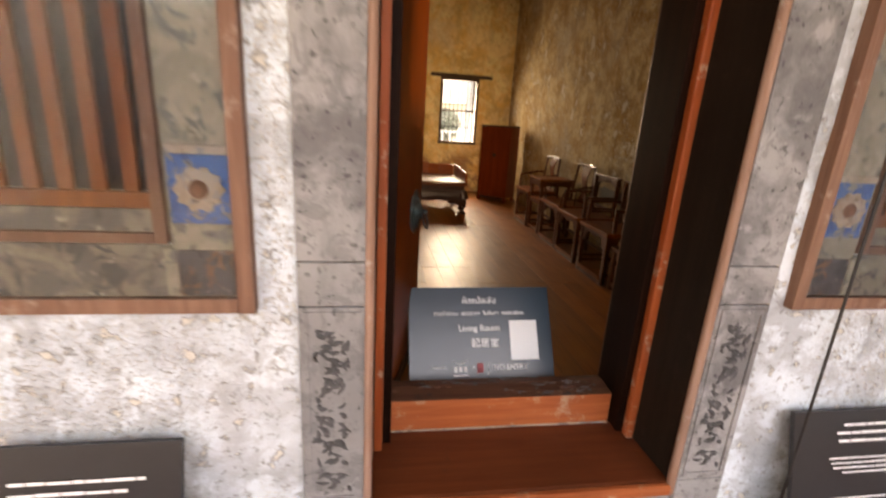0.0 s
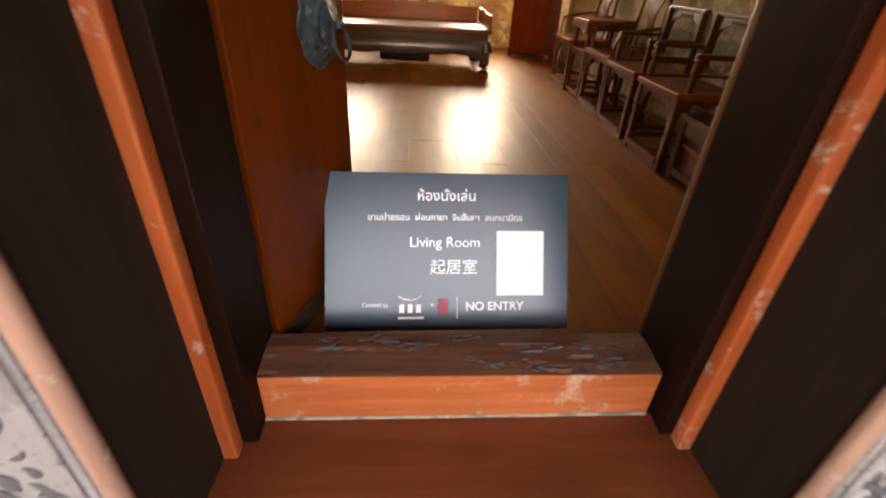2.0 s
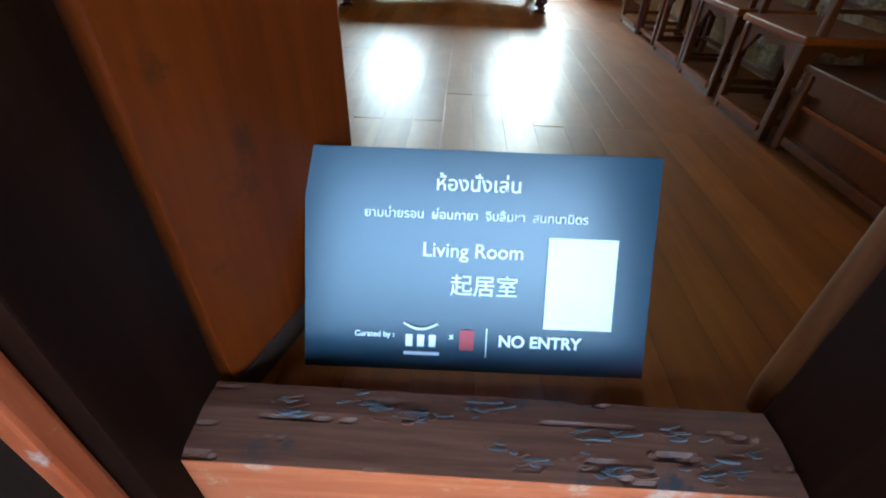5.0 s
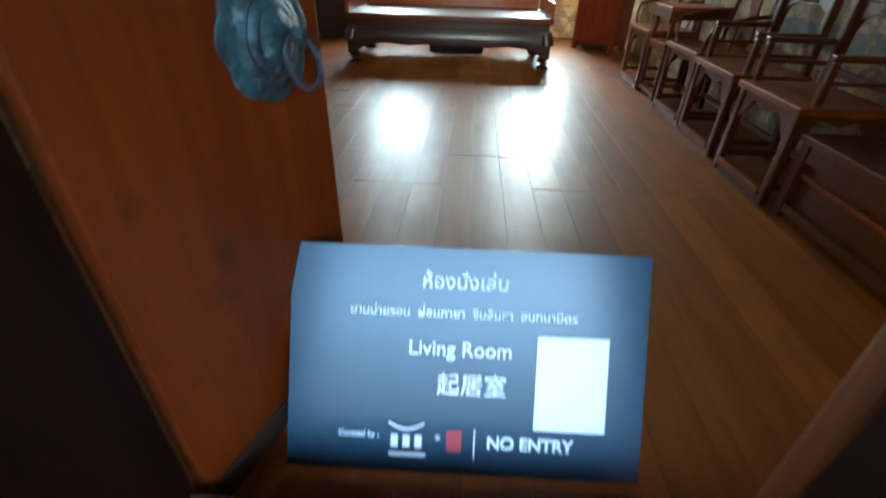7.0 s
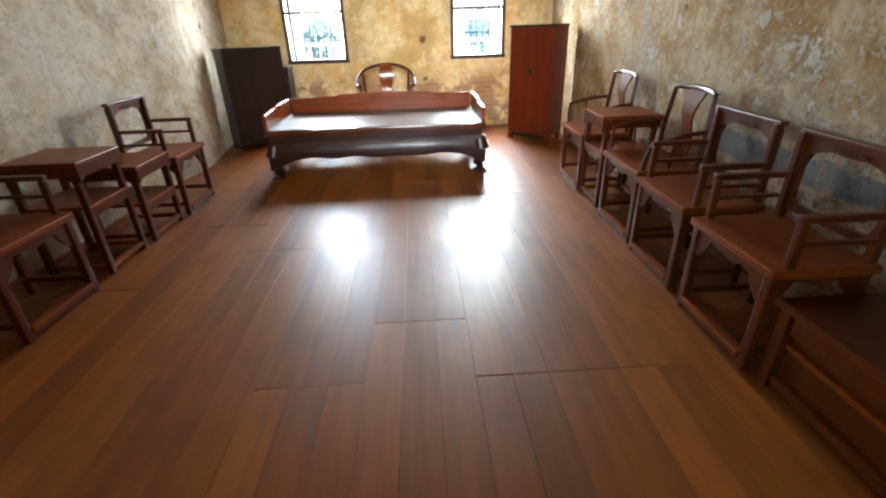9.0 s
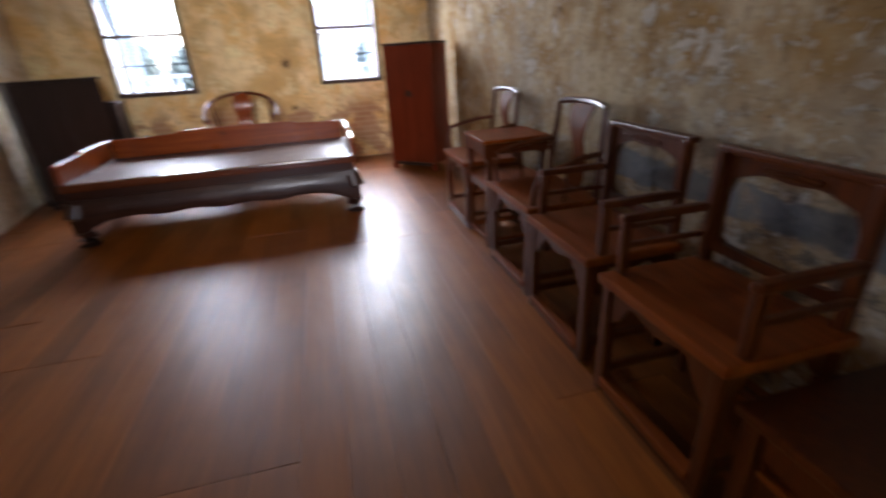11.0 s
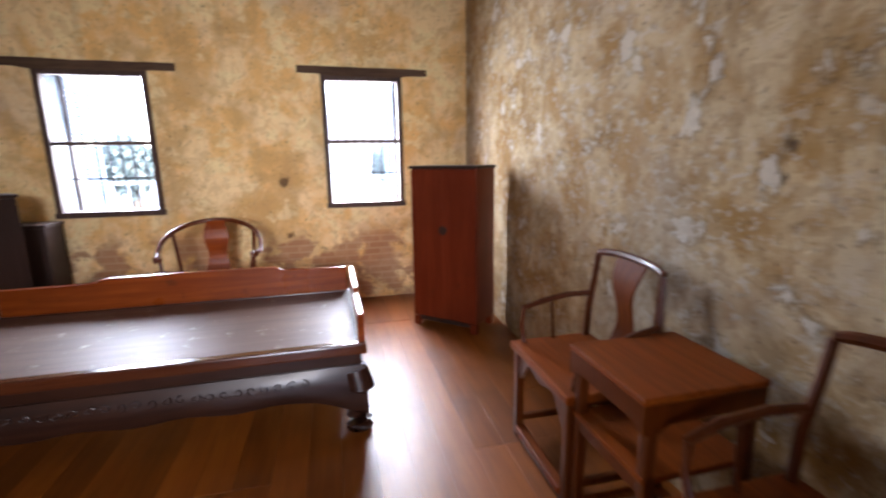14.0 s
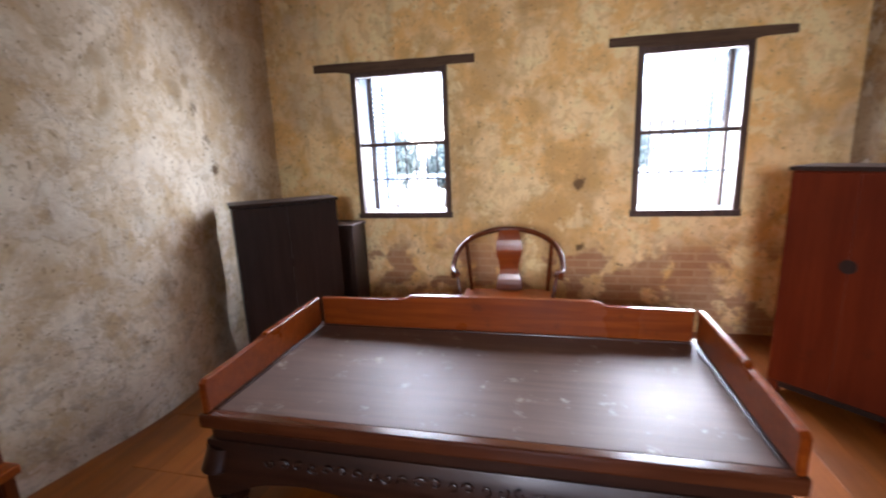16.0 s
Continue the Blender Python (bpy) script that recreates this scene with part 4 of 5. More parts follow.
def frame_chair(m, W=0.515, D=0.40, label="dark rosewood armchair with a square open back", group="chairs along the walls"):
    t = thing("armchair", m, label, "chair", group)
    ZS, ZT = 0.458, 0.832
    w, d = W / 2, D / 2
    chair_base(t, W, D, ZS)
    part("back_frame", ring_panel(bmesh.new(), square_loop(w - 0.03, ZS + 0.045, ZT - 0.012), lobed(w - 0.066, ZS + 0.075, ZT - 0.055), lambda u, v, q: (u, d - 0.03 + q + 0.03 * (v - ZS), v), 0.022), CHAIR_WOOD_SHADED, t)
    for x in (-1, 1):
        a, b = sorted((x * (w - 0.022), x * (w - 0.054)))
        part("back_post", boxm(a, b, d - 0.044, d - 0.008, ZS + 0.001, ZT, bev=0.006, turn=Matrix.Shear("XZ", 4, (0.0, 0.0))), CHAIR_WOOD_SHADED, t)
        xx = x * (w - 0.022)
        part("arm", boxm(xx - 0.016, xx + 0.016, -d + 0.05, d - 0.045, ZS + 0.175, ZS + 0.202, bev=0.007), CHAIR_WOOD_SHADED, t)
        part("arm_rail", boxm(xx - 0.009, xx + 0.009, -d + 0.07, d - 0.045, ZS + 0.085, ZS + 0.103, bev=0.003), CHAIR_WOOD_SHADED, t)
        part("arm_post", boxm(xx - 0.013, xx + 0.013, -d + 0.055, -d + 0.085, ZS + 0.001, ZS + 0.174, bev=0.004), CHAIR_WOOD_SHADED, t)
    # carved spray under the top rail
    for k in range(-3, 4):
        pts = [(0.022 * k + 0.012 * math.cos(q), d - 0.036 + 0.03 * (ZT - 0.04 - ZS), ZT - 0.036 + (0.009 - 0.0012 * abs(k)) * math.sin(q)) for q in (0, 1.1, 2.2, 3.3, 4.4, 5.5)]
        part("carving", tube(bmesh.new(), pts, 0.0045, 5), CHAIR_WOOD_SHADED, t, smooth=True)
    part("top_rail", boxm(-w + 0.016, w - 0.016, d - 0.036, d + 0.006, ZT - 0.012, ZT + 0.012, bev=0.007), CHAIR_WOOD_SHADED, t)
    return t


def splat_chair(m, W=0.535, D=0.40, label="dark rosewood armchair with a curved solid splat"):
    t = thing("armchair", m, label, "chair", "chairs along the walls")
    ZS, ZT = 0.47, 0.885
    w, d = W / 2, D / 2
    chair_base(t, W, D, ZS)
    bw = w - 0.055
    # bow of posts and crest in one sweep
    for x in (-1, 1):
        pts = [(x * (w - 0.03), d - 0.03, ZS + 0.001), (x * (w - 0.034), d - 0.022, 0.62), (x * (bw + 0.006), d - 0.008, 0.76), (x * bw, d + 0.002, ZT - 0.02)]
        part("back_post", tube(bmesh.new(), pts, [0.016, 0.0155, 0.0145, 0.014], 8), CHAIR_WOOD_SHADED, t, smooth=True)
        arm = [(x * (w - 0.034), d - 0.024, 0.678), (x * (w - 0.012), d - 0.12, 0.672), (x * (w + 0.006), d - 0.24, 0.645), (x * (w - 0.004), -d + 0.055, 0.622)]
        part("arm", tube(bmesh.new(), arm, [0.013, 0.014, 0.015, 0.012], 8), CHAIR_WOOD_SHADED, t, smooth=True)
        post = [(x * (w - 0.04), -d + 0.05, ZS + 0.001), (x * (w - 0.02), -d + 0.045, 0.55), (x * (w - 0.006), -d + 0.062, 0.618)]
        part("arm_post", tube(bmesh.new(), post, [0.013, 0.011, 0.01], 8), CHAIR_WOOD_SHADED, t, smooth=True)
        part("spindle", tube(bmesh.new(), [(x * (w - 0.03), 0.0, ZS + 0.001), (x * (w - 0.012), -0.002, 0.648)], [0.008, 0.006], 6), CHAIR_WOOD_SHADED, t, smooth=True)
    crest = [(x, d + 0.002 + 0.028 * (1 - (x / bw) ** 2), ZT - 0.012 + 0.016 * (1 - (x / bw) ** 2) ** 0.5) for x in [bw * (-1.0 + 2 * i / 12) for i in range(13)]]
    part("crest_rail", tube(bmesh.new(), crest, [0.014] + [0.017] * 11 + [0.014], 8), CHAIR_WOOD_SHADED, t, smooth=True)
    bm = bmesh.new()
    rows = []
    for i in range(15):
        f = i / 14
        z = ZS + 0.002 + f * (ZT - 0.008 - ZS)
        half = 0.062 + 0.022 * math.cos(f * 2 * math.pi * 0.9 + 0.5) + 0.012 * f
        y = d - 0.028 + 0.055 * f + 0.022 * math.sin(f * 2 * math.pi)
        rows.append([bm.verts.new((sx_ * half, y + dy, z)) for dy in (-0.007, 0.007) for sx_ in ((-1, 1) if dy < 0 else (1, -1))])
    for a, b in zip(rows, rows[1:]):
        for k in range(4):
            bm.faces.new((a[k], a[(k + 1) % 4], b[(k + 1) % 4], b[k]))
    bm.faces.new(rows[0]), bm.faces.new(rows[-1])
    part("splat", bm, SPLAT_WOOD, t, "curved splat", True)
    return t


def tea_table(m, W=0.40, D=0.44, ZT=0.69):
    t = thing("tea_table", m, "small rosewood tea table with deep rounded apron and a lower shelf", "table", "tea tables")
    w, d = W / 2, D / 2
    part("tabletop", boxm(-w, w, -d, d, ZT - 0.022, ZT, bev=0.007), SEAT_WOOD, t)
    part("front_apron", prism(bmesh.new(), [(-w + 0.004, ZT - 0.023), (-w + 0.004, ZT - 0.11), (-w + 0.05, ZT - 0.085), (w - 0.05, ZT - 0.085), (w - 0.004, ZT - 0.11), (w - 0.004, ZT - 0.023)], lambda u, v, q: (u, -d + 0.004 + q, v), 0.018), CHAIR_WOOD_SHADED, t)
    part("back_apron", boxm(-w + 0.004, w - 0.004, d - 0.022, d - 0.004, ZT - 0.09, ZT - 0.023), CHAIR_WOOD_SHADED, t)
    for x in (-1, 1):
        a, b = sorted((x * (w - 0.003), x * (w - 0.02)))
        pts = [(-d + 0.023, ZT - 0.023), (-d + 0.023, ZT - 0.13), (-d + 0.09, ZT - 0.085), (d - 0.09, ZT - 0.085), (d - 0.023, ZT - 0.13), (d - 0.023, ZT - 0.023)]
        part("side_apron", prism(bmesh.new(), pts, lambda u, v, q: (a + q, u, v), b - a), CHAIR_WOOD_SHADED, t)
        for y in (-1, 1):
            c, e = sorted((x * (w - 0.006), x * (w - 0.04)))
            f, g = sorted((y * (d - 0.024), y * (d - 0.058)))
            part("leg", boxm(c, e, f, g, 0, ZT - 0.085, bev=0.005), CHAIR_WOOD_SHADED, t)
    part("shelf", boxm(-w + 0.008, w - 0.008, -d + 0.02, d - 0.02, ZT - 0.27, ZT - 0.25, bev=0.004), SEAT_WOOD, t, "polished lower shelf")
    part("shelf_rail", boxm(-w + 0.042, w - 0.042, -d + 0.026, -d + 0.042, ZT - 0.315, ZT - 0.271), CHAIR_WOOD_SHADED, t)
    part("foot_rail", boxm(-w + 0.042, w - 0.042, -d + 0.026, -d + 0.056, 0.03, 0.06, bev=0.004), SEAT_WOOD, t)
    part("foot_rail", boxm(-w + 0.042, w - 0.042, d - 0.056, d - 0.026, 0.03, 0.06, bev=0.004), SEAT_WOOD, t)
    for x in (-1, 1):
        a, b = sorted((x * (w - 0.01), x * (w - 0.036)))
        part("side_rail", boxm(a, b, -d + 0.06, d - 0.06, 0.03, 0.06, bev=0.004), SEAT_WOOD, t)
    return t


# chairs on the east side face west
c4 = frame_chair(pose(3.963, 5.53, 0.001, 0, 0, -90), W=0.52, D=0.405)
c5 = frame_chair(pose(3.98, 6.142, 0.001, 0, 0, -90.6))
c2 = splat_chair(pose(4.0, 6.7, 0.001, 0, 0, -90))
copy_thing(c2, pose(4.015, 7.72, 0.001, 0, 0, -90.5))
tt = tea_table(pose(4.03, 7.27, 0.001, 0, 0, -90), W=0.39, D=0.42, ZT=0.672)
# the west side faces east
copy_thing(c5, pose(0.545, 5.98, 0.001, 0, 0, 88))
copy_thing(tt, pose(0.53, 6.58, 0.001, 0, 0, 90))
tea_table(pose(0.545, 7.05, 0.001, 0, 0, 90), W=0.42, D=0.42, ZT=0.52)
copy_thing(c5, pose(0.565, 7.56, 0.001, 0, 0, 91))

bench = thing("low_bench", pose(4.035, 4.74, 0.001), "low dark wooden bench against the side wall", "bench")
part("top", boxm(-0.235, 0.24, -0.52, 0.52, 0.33, 0.362, bev=0.007), CHAIR_WOOD_SHADED, bench)
part("rail", boxm(-0.222, -0.202, -0.44, 0.44, 0.26, 0.329), CHAIR_WOOD_SHADED, bench)
part("front_panel", boxm(-0.19, -0.176, -0.45, 0.45, 0.07, 0.26), CHAIR_WOOD_SHADED, bench)
part("mid_rail", boxm(-0.21, -0.191, -0.45, 0.45, 0.19, 0.21, bev=0.003), SEAT_WOOD, bench)
part("bottom_rail", boxm(-0.222, -0.19, -0.45, 0.45, 0.03, 0.069, bev=0.004), CHAIR_WOOD_SHADED, bench)
for y in (-0.48, 0.48):
    for x in (-0.205, 0.205):
        part("leg", boxm(x - 0.022, x + 0.022, y - 0.022, y + 0.022, 0, 0.329, bev=0.005), CHAIR_WOOD_SHADED, bench)
part("back_panel", boxm(0.19, 0.2, -0.45, 0.45, 0.05, 0.3), CHAIR_WOOD_SHADED, bench)

# daybed
bed = thing("daybed", pose(2.15, 8.652, 0.001, 0, 0, 0.4), "large dark wooden daybed with low stepped red side and back boards", "daybed")
bw, bd, bz = 1.015, 0.478, 0.452
part("platform", boxm(-bw + 0.05, bw - 0.05, -bd + 0.055, bd - 0.03, bz - 0.035, bz - 0.004, bev=0.003), BED_TOP, bed, "worn brown polished bed boards")
part("front_rail", boxm(-bw, bw, -bd, -bd + 0.054, bz - 0.055, bz, bev=0.01), BED_RAIL, bed, "dark red brown front rail")
part("back_rail", boxm(-bw, bw, bd - 0.029, bd + 0.02, bz - 0.055, bz, bev=0.006), BED_WOOD, bed)
for x in (-1, 1):
    a, b = sorted((x * bw, x * (bw - 0.049)))
    part("side_rail", boxm(a, b, -bd + 0.055, bd - 0.03, bz - 0.055, bz, bev=0.006), BED_WOOD, bed)
    pts = [(-bd + 0.02, bz), (-bd + 0.02, bz + 0.12), (-bd + 0.035, bz + 0.135), (-0.065, bz + 0.137), (-0.05, bz + 0.145), (-0.045, bz + 0.158), (bd - 0.02, bz + 0.16), (bd - 0.02, bz)]
    part("side_board", prism(bmesh.new(), pts, lambda u, v, q: (x * (bw - 0.02) - 0.016 + q, u, v), 0.032, 0.006), BED_RED, bed, "stepped red side board")
pts = [(-bw + 0.05, bz), (-bw + 0.05, bz + 0.158), (-0.48, bz + 0.160), (-0.47, bz + 0.168), (-0.45, bz + 0.182), (-0.42, bz + 0.188), (0, bz + 0.191), (0.5, bz + 0.188), (0.54, bz + 0.182), (0.56, bz + 0.168), (0.57, bz + 0.160), (bw - 0.05, bz + 0.158), (bw - 0.05, bz)]
part("back_board", prism(bmesh.new(), pts, lambda u, v, q: (u, bd - 0.025 + q, v), 0.032, 0.006), BED_RED, bed, "stepped red back board with faint carving")
part("waist", boxm(-bw + 0.03, bw - 0.03, -bd + 0.03, bd - 0.03, bz - 0.115, bz - 0.056), BED_WOOD, bed)
# apron: a bulging front with a curling lower edge
def bed_apron(y_sign):
    bm = bmesh.new()
    n, k = 48, 7
    rows = []
    for i in range(n + 1):
        f = i / n
        u = (-bw + 0.005) + (2 * bw - 0.01) * f
        e = abs(2 * f - 1)
        low = 0.185 - 0.10 * max(0.0, (e - 0.78) / 0.22) ** 0.8 + 0.008 * math.cos(f * math.pi * 10) * (e < 0.8)
        col = []
        for j in range(k):
            g = j / (k - 1)
            z = bz - 0.116 - g * (bz - 0.116 - low)
            y = -bd + 0.022 - 0.03 * math.sin(g * math.pi * 0.75)
            col.append((bm.verts.new((u, y_sign * -y if y_sign < 0 else y, z)), bm.verts.new((u, (y + 0.03) if y_sign > 0 else -(y + 0.03), z))))
        rows.append(col)
    for a, b in zip(rows, rows[1:]):
        for j in range(k - 1):
            bm.faces.new((a[j][0], b[j][0], b[j + 1][0], a[j + 1][0]))
            bm.faces.new((a[j][1], a[j + 1][1], b[j + 1][1], b[j][1]))
        bm.faces.new((a[-1][0], b[-1][0], b[-1][1], a[-1][1]))
        bm.faces.new((a[0][0], a[0][1], b[0][1], b[0][0]))
    return bm


ap = part("apron", bed_apron(1), BED_WOOD, bed, "dark bulging carved apron", True)
rnd = random.Random(9)
for i in range(26):
    u = -0.75 + 1.5 * (i + 0.5) / 26
    a0, sg = rnd.uniform(0, 6.28), (-1) ** i
    pts = [(u + 0.024 * (1 - k / 12) * math.cos(a0 + sg * k * 0.6), -bd - 0.007, 0.285 + 0.022 * (1 - k / 12) * math.sin(a0 + sg * k * 0.6)) for k in range(10)]
    part("carving", tube(bmesh.new(), pts, 0.0035, 6), BED_WOOD, ap, smooth=True)
part("back_apron", boxm(-bw + 0.03, bw - 0.03, bd - 0.045, bd - 0.015, 0.30, bz - 0.116), BED_WOOD, bed)
for x in (-1, 1):
    for y in (-1, 1):
        leg = bmesh.new()
        pts = [(x * (bw - 0.055), y * (bd - 0.055), 0.30), (x * (bw - 0.035), y * (bd - 0.035), 0.22), (x * (bw - 0.05), y * (bd - 0.05), 0.11),
               (x * (bw - 0.065), y * (bd - 0.065), 0.06), (x * (bw - 0.05), y * (bd - 0.05), 0.03), (x * (bw - 0.05), y * (bd - 0.05), 0.0)]
        tube(leg, pts, [0.062, 0.07, 0.055, 0.05, 0.07, 0.066], 12)
        part("leg", leg, BED_WOOD, bed, smooth=True)
    a, b = sorted((x * (bw - 0.02), x * (bw - 0.05)))
    part("side_apron", boxm(a, b, -bd + 0.06, bd - 0.06, 0.26, bz - 0.116), BED_WOOD, bed)

under = thing("dark_box", pose(2.21, 9.02, 0.001), "flat dark wooden box on the floor below the daybed", "box")
part("body", boxm(-0.31, 0.31, -0.09, 0.09, 0.0, 0.06, bev=0.006), CAB_DARK, under)
part("lid", boxm(-0.315, 0.315, -0.095, 0.095, 0.061, 0.078, bev=0.004), CAB_DARK, under)


def horseshoe_chair(m):
    t = thing("horseshoe_chair", m, "rosewood horseshoe armchair behind the daybed", "chair")
    ZS = 0.47
    chair_base(t, 0.58, 0.44, ZS)
    pts, rad = [], []
    for i in range(25):
        a = math.radians(-28 + 236 * i / 24)
        r = 0.335
        x, y = r * math.cos(a), 0.0 + 0.27 * math.sin(a)
        z = 0.685 + 0.185 * max(0.0, math.sin(a)) ** 0.8 - 0.02 * (math.sin(a) < 0)
        pts.append((x, y, z))
        rad.append(0.017 if 0 < i < 24 else 0.022)
    pts = [(pts[0][0] + 0.02, pts[0][1] - 0.02, pts[0][2])] + pts + [(pts[-1][0] - 0.02, pts[-1][1] - 0.02, pts[-1][2])]
    part("arm_bow", tube(bmesh.new(), pts, [0.024] + rad + [0.024], 10), CHAIR_WOOD_SHADED, t, "curved polished bow rail", True)
    bm = bmesh.new()
    rows = []
    for i in range(13):
        f = i / 12
        z, y, h = ZS + 0.002 + f * 0.395, 0.19 + 0.07 * f + 0.015 * math.sin(f * 6.28), 0.075 + 0.012 * math.cos(f * 9)
        rows.append([bm.verts.new((a * h, y + b, z)) for a, b in ((-1, -0.007), (1, -0.007), (1, 0.007), (-1, 0.007))])
    for a, b in zip(rows, rows[1:]):
        for k in range(4):
            bm.faces.new((a[k], a[(k + 1) % 4], b[(k + 1) % 4], b[k]))
    bm.faces.new(rows[0]), bm.faces.new(rows[-1])
    part("splat", bm, BED_RED, t, "carved red splat")
    for x in (-1, 1):
        part("back_post", tube(bmesh.new(), [(x * 0.25, 0.19, ZS + 0.001), (x * 0.275, 0.165, 0.8)], 0.014, 8), CHAIR_WOOD_SHADED, t, smooth=True)
        part("arm_post", tube(bmesh.new(), [(x * 0.26, -0.17, ZS + 0.001), (x * 0.30, -0.11, 0.69)], 0.012, 8), CHAIR_WOOD_SHADED, t, smooth=True)
    return t


horseshoe_chair(pose(2.185, 9.6, 0.001, 0, 0, 2))


def cabinet(m, W, D, H, body, doorm, label):
    t = thing("cabinet", m, label, "cabinet", "corner cabinets")
    w, d = W / 2, D / 2
    bd_ = part("body", boxm(-w, w, -d + 0.02, d, 0.075, H - 0.022, bev=0.004), body, t)
    for x in (-1, 1):
        a, b = sorted((x * (w - 0.002), x * 0.0006))
        part("door", boxm(a, b, -d, -d + 0.019, 0.082, H - 0.03, bev=0.002), doorm, t)
        for y in (-1, 1):
            a, b = sorted((x * w, x * (w - 0.05)))
            c, e = sorted((y * d, y * (d - 0.05)))
            part("foot", boxm(a, b, c, e, 0, 0.074, bev=0.003), body, t)
    part("plinth", boxm(-w + 0.051, w - 0.051, -d + 0.012, -d + 0.022, 0.045, 0.074), CAB_DARK, t)
    part("top", boxm(-w - 0.012, w + 0.012, -d - 0.008, d, H - 0.022, H, bev=0.004), CAB_DARK, t, "dark top board")
    part("lock_plate", tube(bmesh.new(), [(0, -d - 0.001, H * 0.62), (0, -d - 0.004, H * 0.62)], 0.035, 16), CAB_DARK, t, "dark round lock plate")
    return t


ax, ay, bx, by = 3.635, 9.55, 4.03, 9.17
W = math.hypot(bx - ax, by - ay)
ang = math.degrees(math.atan2(by - ay, bx - ax))
nx, ny = -(by - ay) / W, (bx - ax) / W
cabinet(pose((ax + bx) / 2 + nx * 0.16, (ay + by) / 2 + ny * 0.16, 0.001, 0, 0, ang), W, 0.32, 1.25, CAB_RED, CAB_RED, "tall dark red wooden cabinet standing across the corner")
cabinet(pose(0.632, 9.679, 0.001, 0, 0, 40.5), 0.677, 0.26, 1.11, CAB_DARK, CAB_DARK, "dark brown wooden cabinet in the corner")
chest = thing("low_chest", pose(0.74, 10.14, 0.001), "low dark wooden chest behind the cabinet", "chest")
part("body", boxm(-0.12, 0.2, -0.05, 0.2, 0.0, 0.83, bev=0.005), CAB_DARK, chest)
part("lid", boxm(-0.13, 0.21, -0.06, 0.2, 0.831, 0.86, bev=0.004), CAB_DARK, chest)

# ---- outside ----
structure("ground", boxm(-400, 400, -400, 400, -0.6, -0.3), EARTH, "bare earth and gravel ground", "ground")
structure("pavement", boxm(-3.5, 8.0, -2.7, YF2, -0.3, -0.262), MORTAR, "red tiled walk in front of the wall", "pavement")
# Unseen roof, added to set how much sky reaches the front.
structure("light_cut_roof", boxm(-3.8, 8.3, 0.4, YF2 + 0.02, 2.75, 2.85), CEIL_WOOD, "unseen timber roof added to limit the light on the front", "roof")
structure("main_roof", boxm(-3.8, 8.3, YF2 + 0.2, YB + 0.6, ZC + 0.13, ZC + 0.3), ROOF_TILE, "dark roof over the room", "roof")
# Unseen walls, added to narrow the band of sky at the door.
structure("light_cut_wall", boxm(-3.8, 8.3, -6.3, -6.0, -0.3, 3.15), FACADE_PLASTER, "unseen whitewashed wall added to limit the light from the court", "wall")
structure("light_cut_wall_west", boxm(-3.8, -3.5, -6.0, YF2 + 0.3, -0.3, 3.2), FACADE_PLASTER, "unseen whitewashed side wall added to close off the court's light", "wall")
structure("light_cut_wall_east", boxm(8.06, 8.3, -6.0, YF2 + 0.3, -0.3, 3.2), FACADE_PLASTER, "unseen whitewashed side wall added to close off the court's light", "wall")


def tree(x, y, h, r, seed):
    t = thing("tree", pose(x, y, -0.3), "leafy green tree outside the window", "tree", "trees outside")
    rnd = random.Random(seed)
    part("trunk", tube(bmesh.new(), [(0, 0, 0), (0.1, 0.05, h * 0.3), (0.0, 0.1, h * 0.6), (0.1, 0, h * 0.85)], [0.2, 0.16, 0.1, 0.04], 8), BARK, t, smooth=True)
    for i in range(9):
        a, z = rnd.uniform(0, 6.28), h * rnd.uniform(0.35, 0.75)
        L = r * rnd.uniform(0.5, 0.9)
        part("limb", tube(bmesh.new(), [(0.05, 0.05, z), (L * 0.5 * math.cos(a), L * 0.5 * math.sin(a), z + L * 0.35), (L * math.cos(a), L * math.sin(a), z + L * 0.5)], [0.06, 0.04, 0.015], 6), BARK, t, smooth=True)
    bm = bmesh.new()
    for i in range(2600):
        a, q = rnd.uniform(0, 6.28), rnd.uniform(-1, 1)
        k = r * rnd.uniform(0.35, 1.0) * (0.75 + 0.35 * noise.noise(Vector((math.cos(a) * 2, math.sin(a) * 2, q * 2 + seed))))
        c = Vector((k * math.cos(a) * math.sqrt(1 - q * q), k * math.sin(a) * math.sqrt(1 - q * q), h * 0.68 + q * k * 1.15))
        m = Matrix.Translation(c) @ Euler((rnd.uniform(0, 6), rnd.uniform(0, 6), rnd.uniform(0, 6))).to_matrix().to_4x4()
        s = rnd.uniform(0.05, 0.11)
        vs = [bm.verts.new(m @ Vector(p)) for p in ((-s, 0, 0), (0, -s * 0.4, 0.02), (s, 0, 0), (0, s * 0.4, 0.02))]
        bm.faces.new(vs)
    part("crown", bm, LEAF, t, "crown of small leaves")
    return t


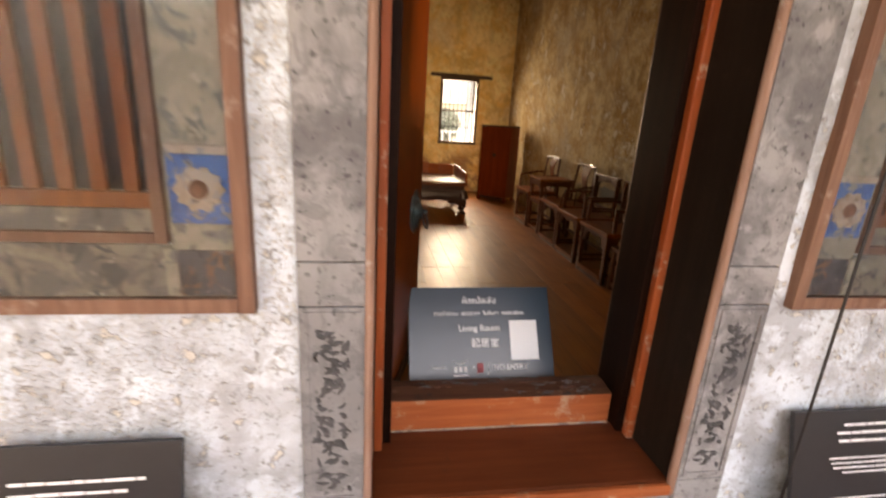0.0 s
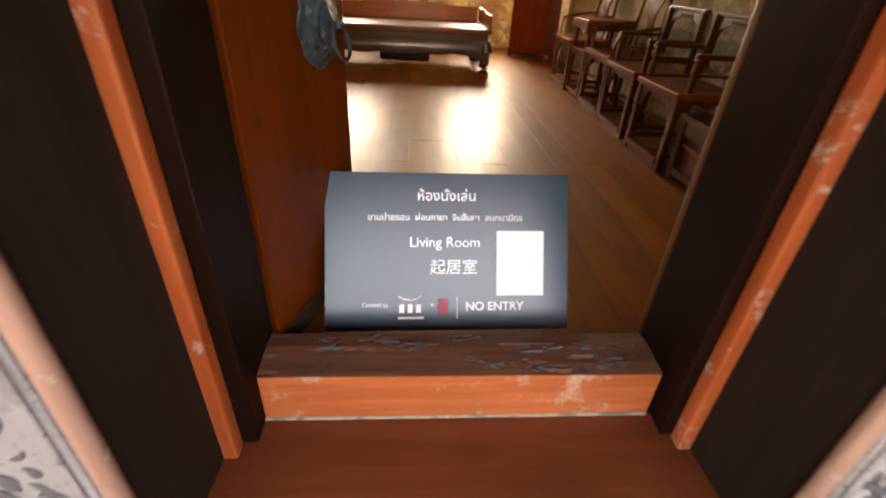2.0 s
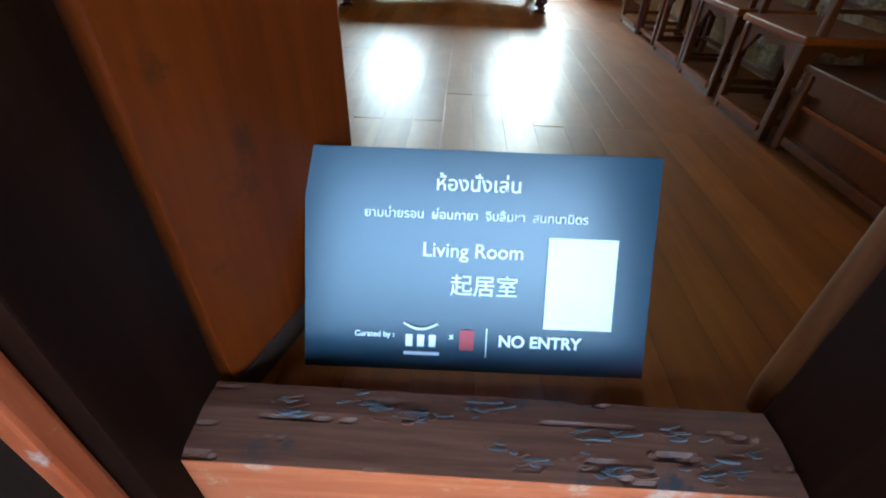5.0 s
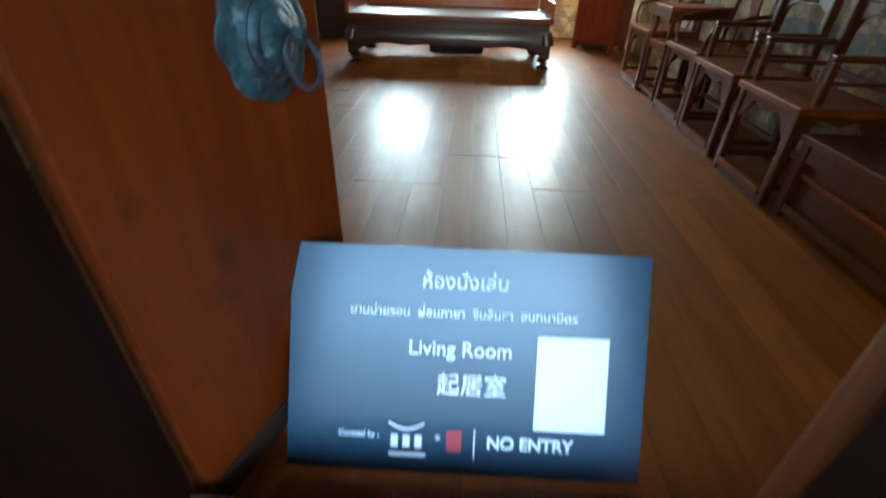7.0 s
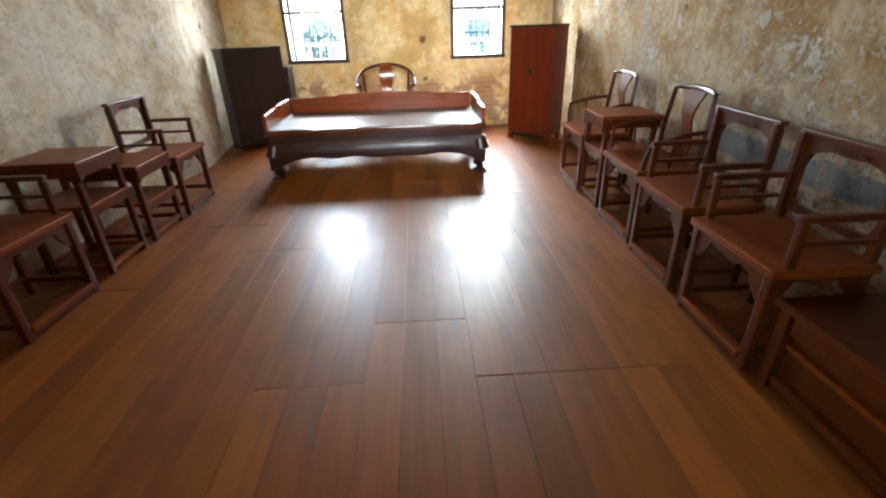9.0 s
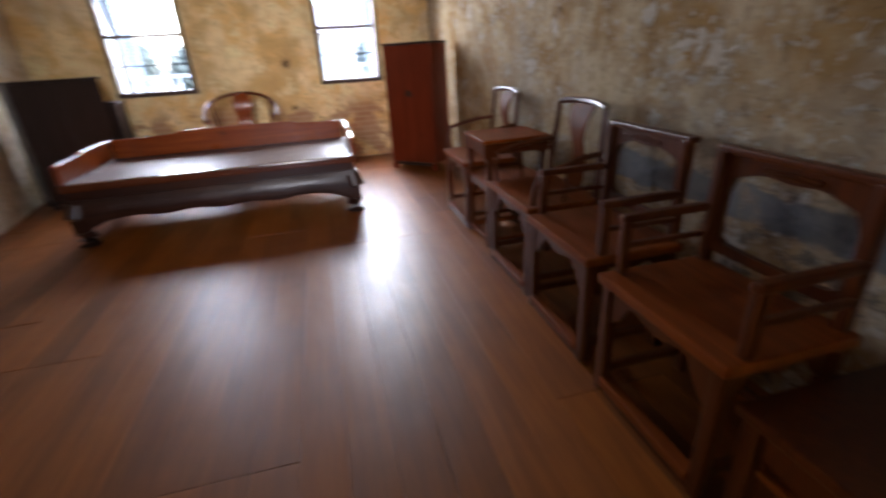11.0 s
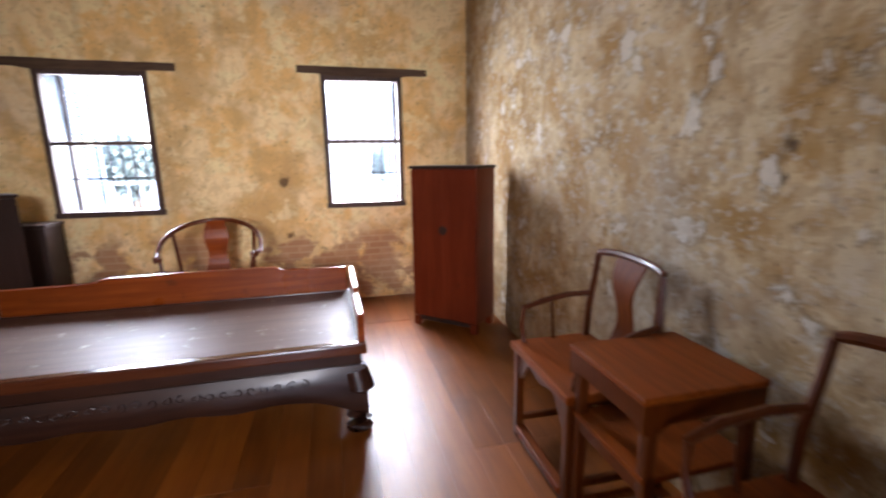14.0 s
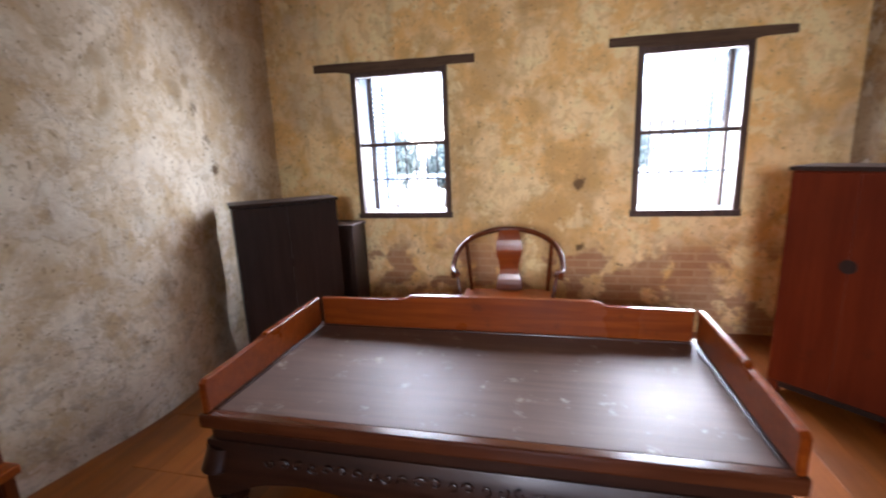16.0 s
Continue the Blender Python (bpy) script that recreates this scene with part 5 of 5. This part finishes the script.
tree(-1.1, 17.0, 2.3, 0.75, 3)
tree(-0.2, 18.5, 1.9, 0.7, 5)
tree(5.2, 24.0, 2.0, 0.9, 8)
fence = thing("railing", pose(0, 14.0, -0.3), "pale garden railing with upright bars", "fence")
part("top_rail", boxm(-6, 12, -0.02, 0.02, 1.28, 1.33), SHUTTER_PAINT, fence)
part("bottom_rail", boxm(-6, 12, -0.02, 0.02, 0.15, 0.2), SHUTTER_PAINT, fence)
for i in range(90):
    x = -6 + i * 0.2
    part("rail_bar", boxm(x, x + 0.03, -0.012, 0.012, 0.2, 1.28), SHUTTER_PAINT, fence)
house = thing("far_house", pose(6.5, 34.0, -0.3), "low whitewashed house with a dark tiled roof", "house")
part("wall", boxm(-7, 7, -3, 3, 0, 2.6), FAR_WALL, house)
part("roof", prism(bmesh.new(), [(-3.6, 2.6), (3.6, 2.6), (0, 4.2)], lambda u, v, q: (-7.4 + q, u, v), 14.8), ROOF_TILE, house)
for i in range(5):
    part("window", boxm(-5.8 + i * 2.6, -4.9 + i * 2.6, -3.04, -2.98, 0.9, 2.0), SHUTTER_PAINT, house)

# ---- pieces ----
rnd = random.Random(21)
PW = 0.147
plank_mesh = {}
shift = 0.0
for i in range(29):
    if i % 3 == 0:
        shift = rnd.choice((0.0, 0.42, 0.86, 1.3, 1.7))
    marks = [YD2 - 0.14] + [y for y in (4.05 + shift + 2.15 * k for k in range(-1, 4)) if YD2 + 0.2 < y < YB - 0.25] + [YB + 0.03]
    for y0, y1 in zip(marks, marks[1:]):
        L = round(y1 - y0 - 0.003, 3)
        if L not in plank_mesh:
            plank_mesh[L] = finish("plank", boxm(-PW / 2 + 0.0004, PW / 2 - 0.0004, -L / 2, L / 2, -0.022, 0.0, bev=0.0008), FLOOR_WOOD)
        p = new("plank", plank_mesh[L])
        p.parent = floor
        p.matrix_basis = pose(0.16 + i * PW, (y0 + y1) / 2, rnd.uniform(-0.0008, 0.0), rnd.uniform(-0.05, 0.05), rnd.uniform(-0.35, 0.35), 0)
pavement = bpy.data.objects["pavement"]
tile = finish("tile", boxm(-0.147, 0.147, -0.147, 0.147, -0.015, 0.014, bev=0.003), TILE_RED)
for i in range(24):
    for j in range(8):
        p = new("tile", tile)
        p.parent = pavement
        p.matrix_basis = pose(-1.05 + i * 0.3, YF2 - 0.165 - j * 0.3, -0.262 + rnd.uniform(-0.001, 0.001), rnd.uniform(-0.2, 0.2), rnd.uniform(-0.2, 0.2), 0)

# the plan is drawn in its own unit: bring all of it to metres
for ob in list(scene.objects):
    if ob.parent is None and ob.type in {"MESH", "EMPTY"}:
        ob.matrix_basis = Matrix.Scale(K, 4) @ ob.matrix_basis
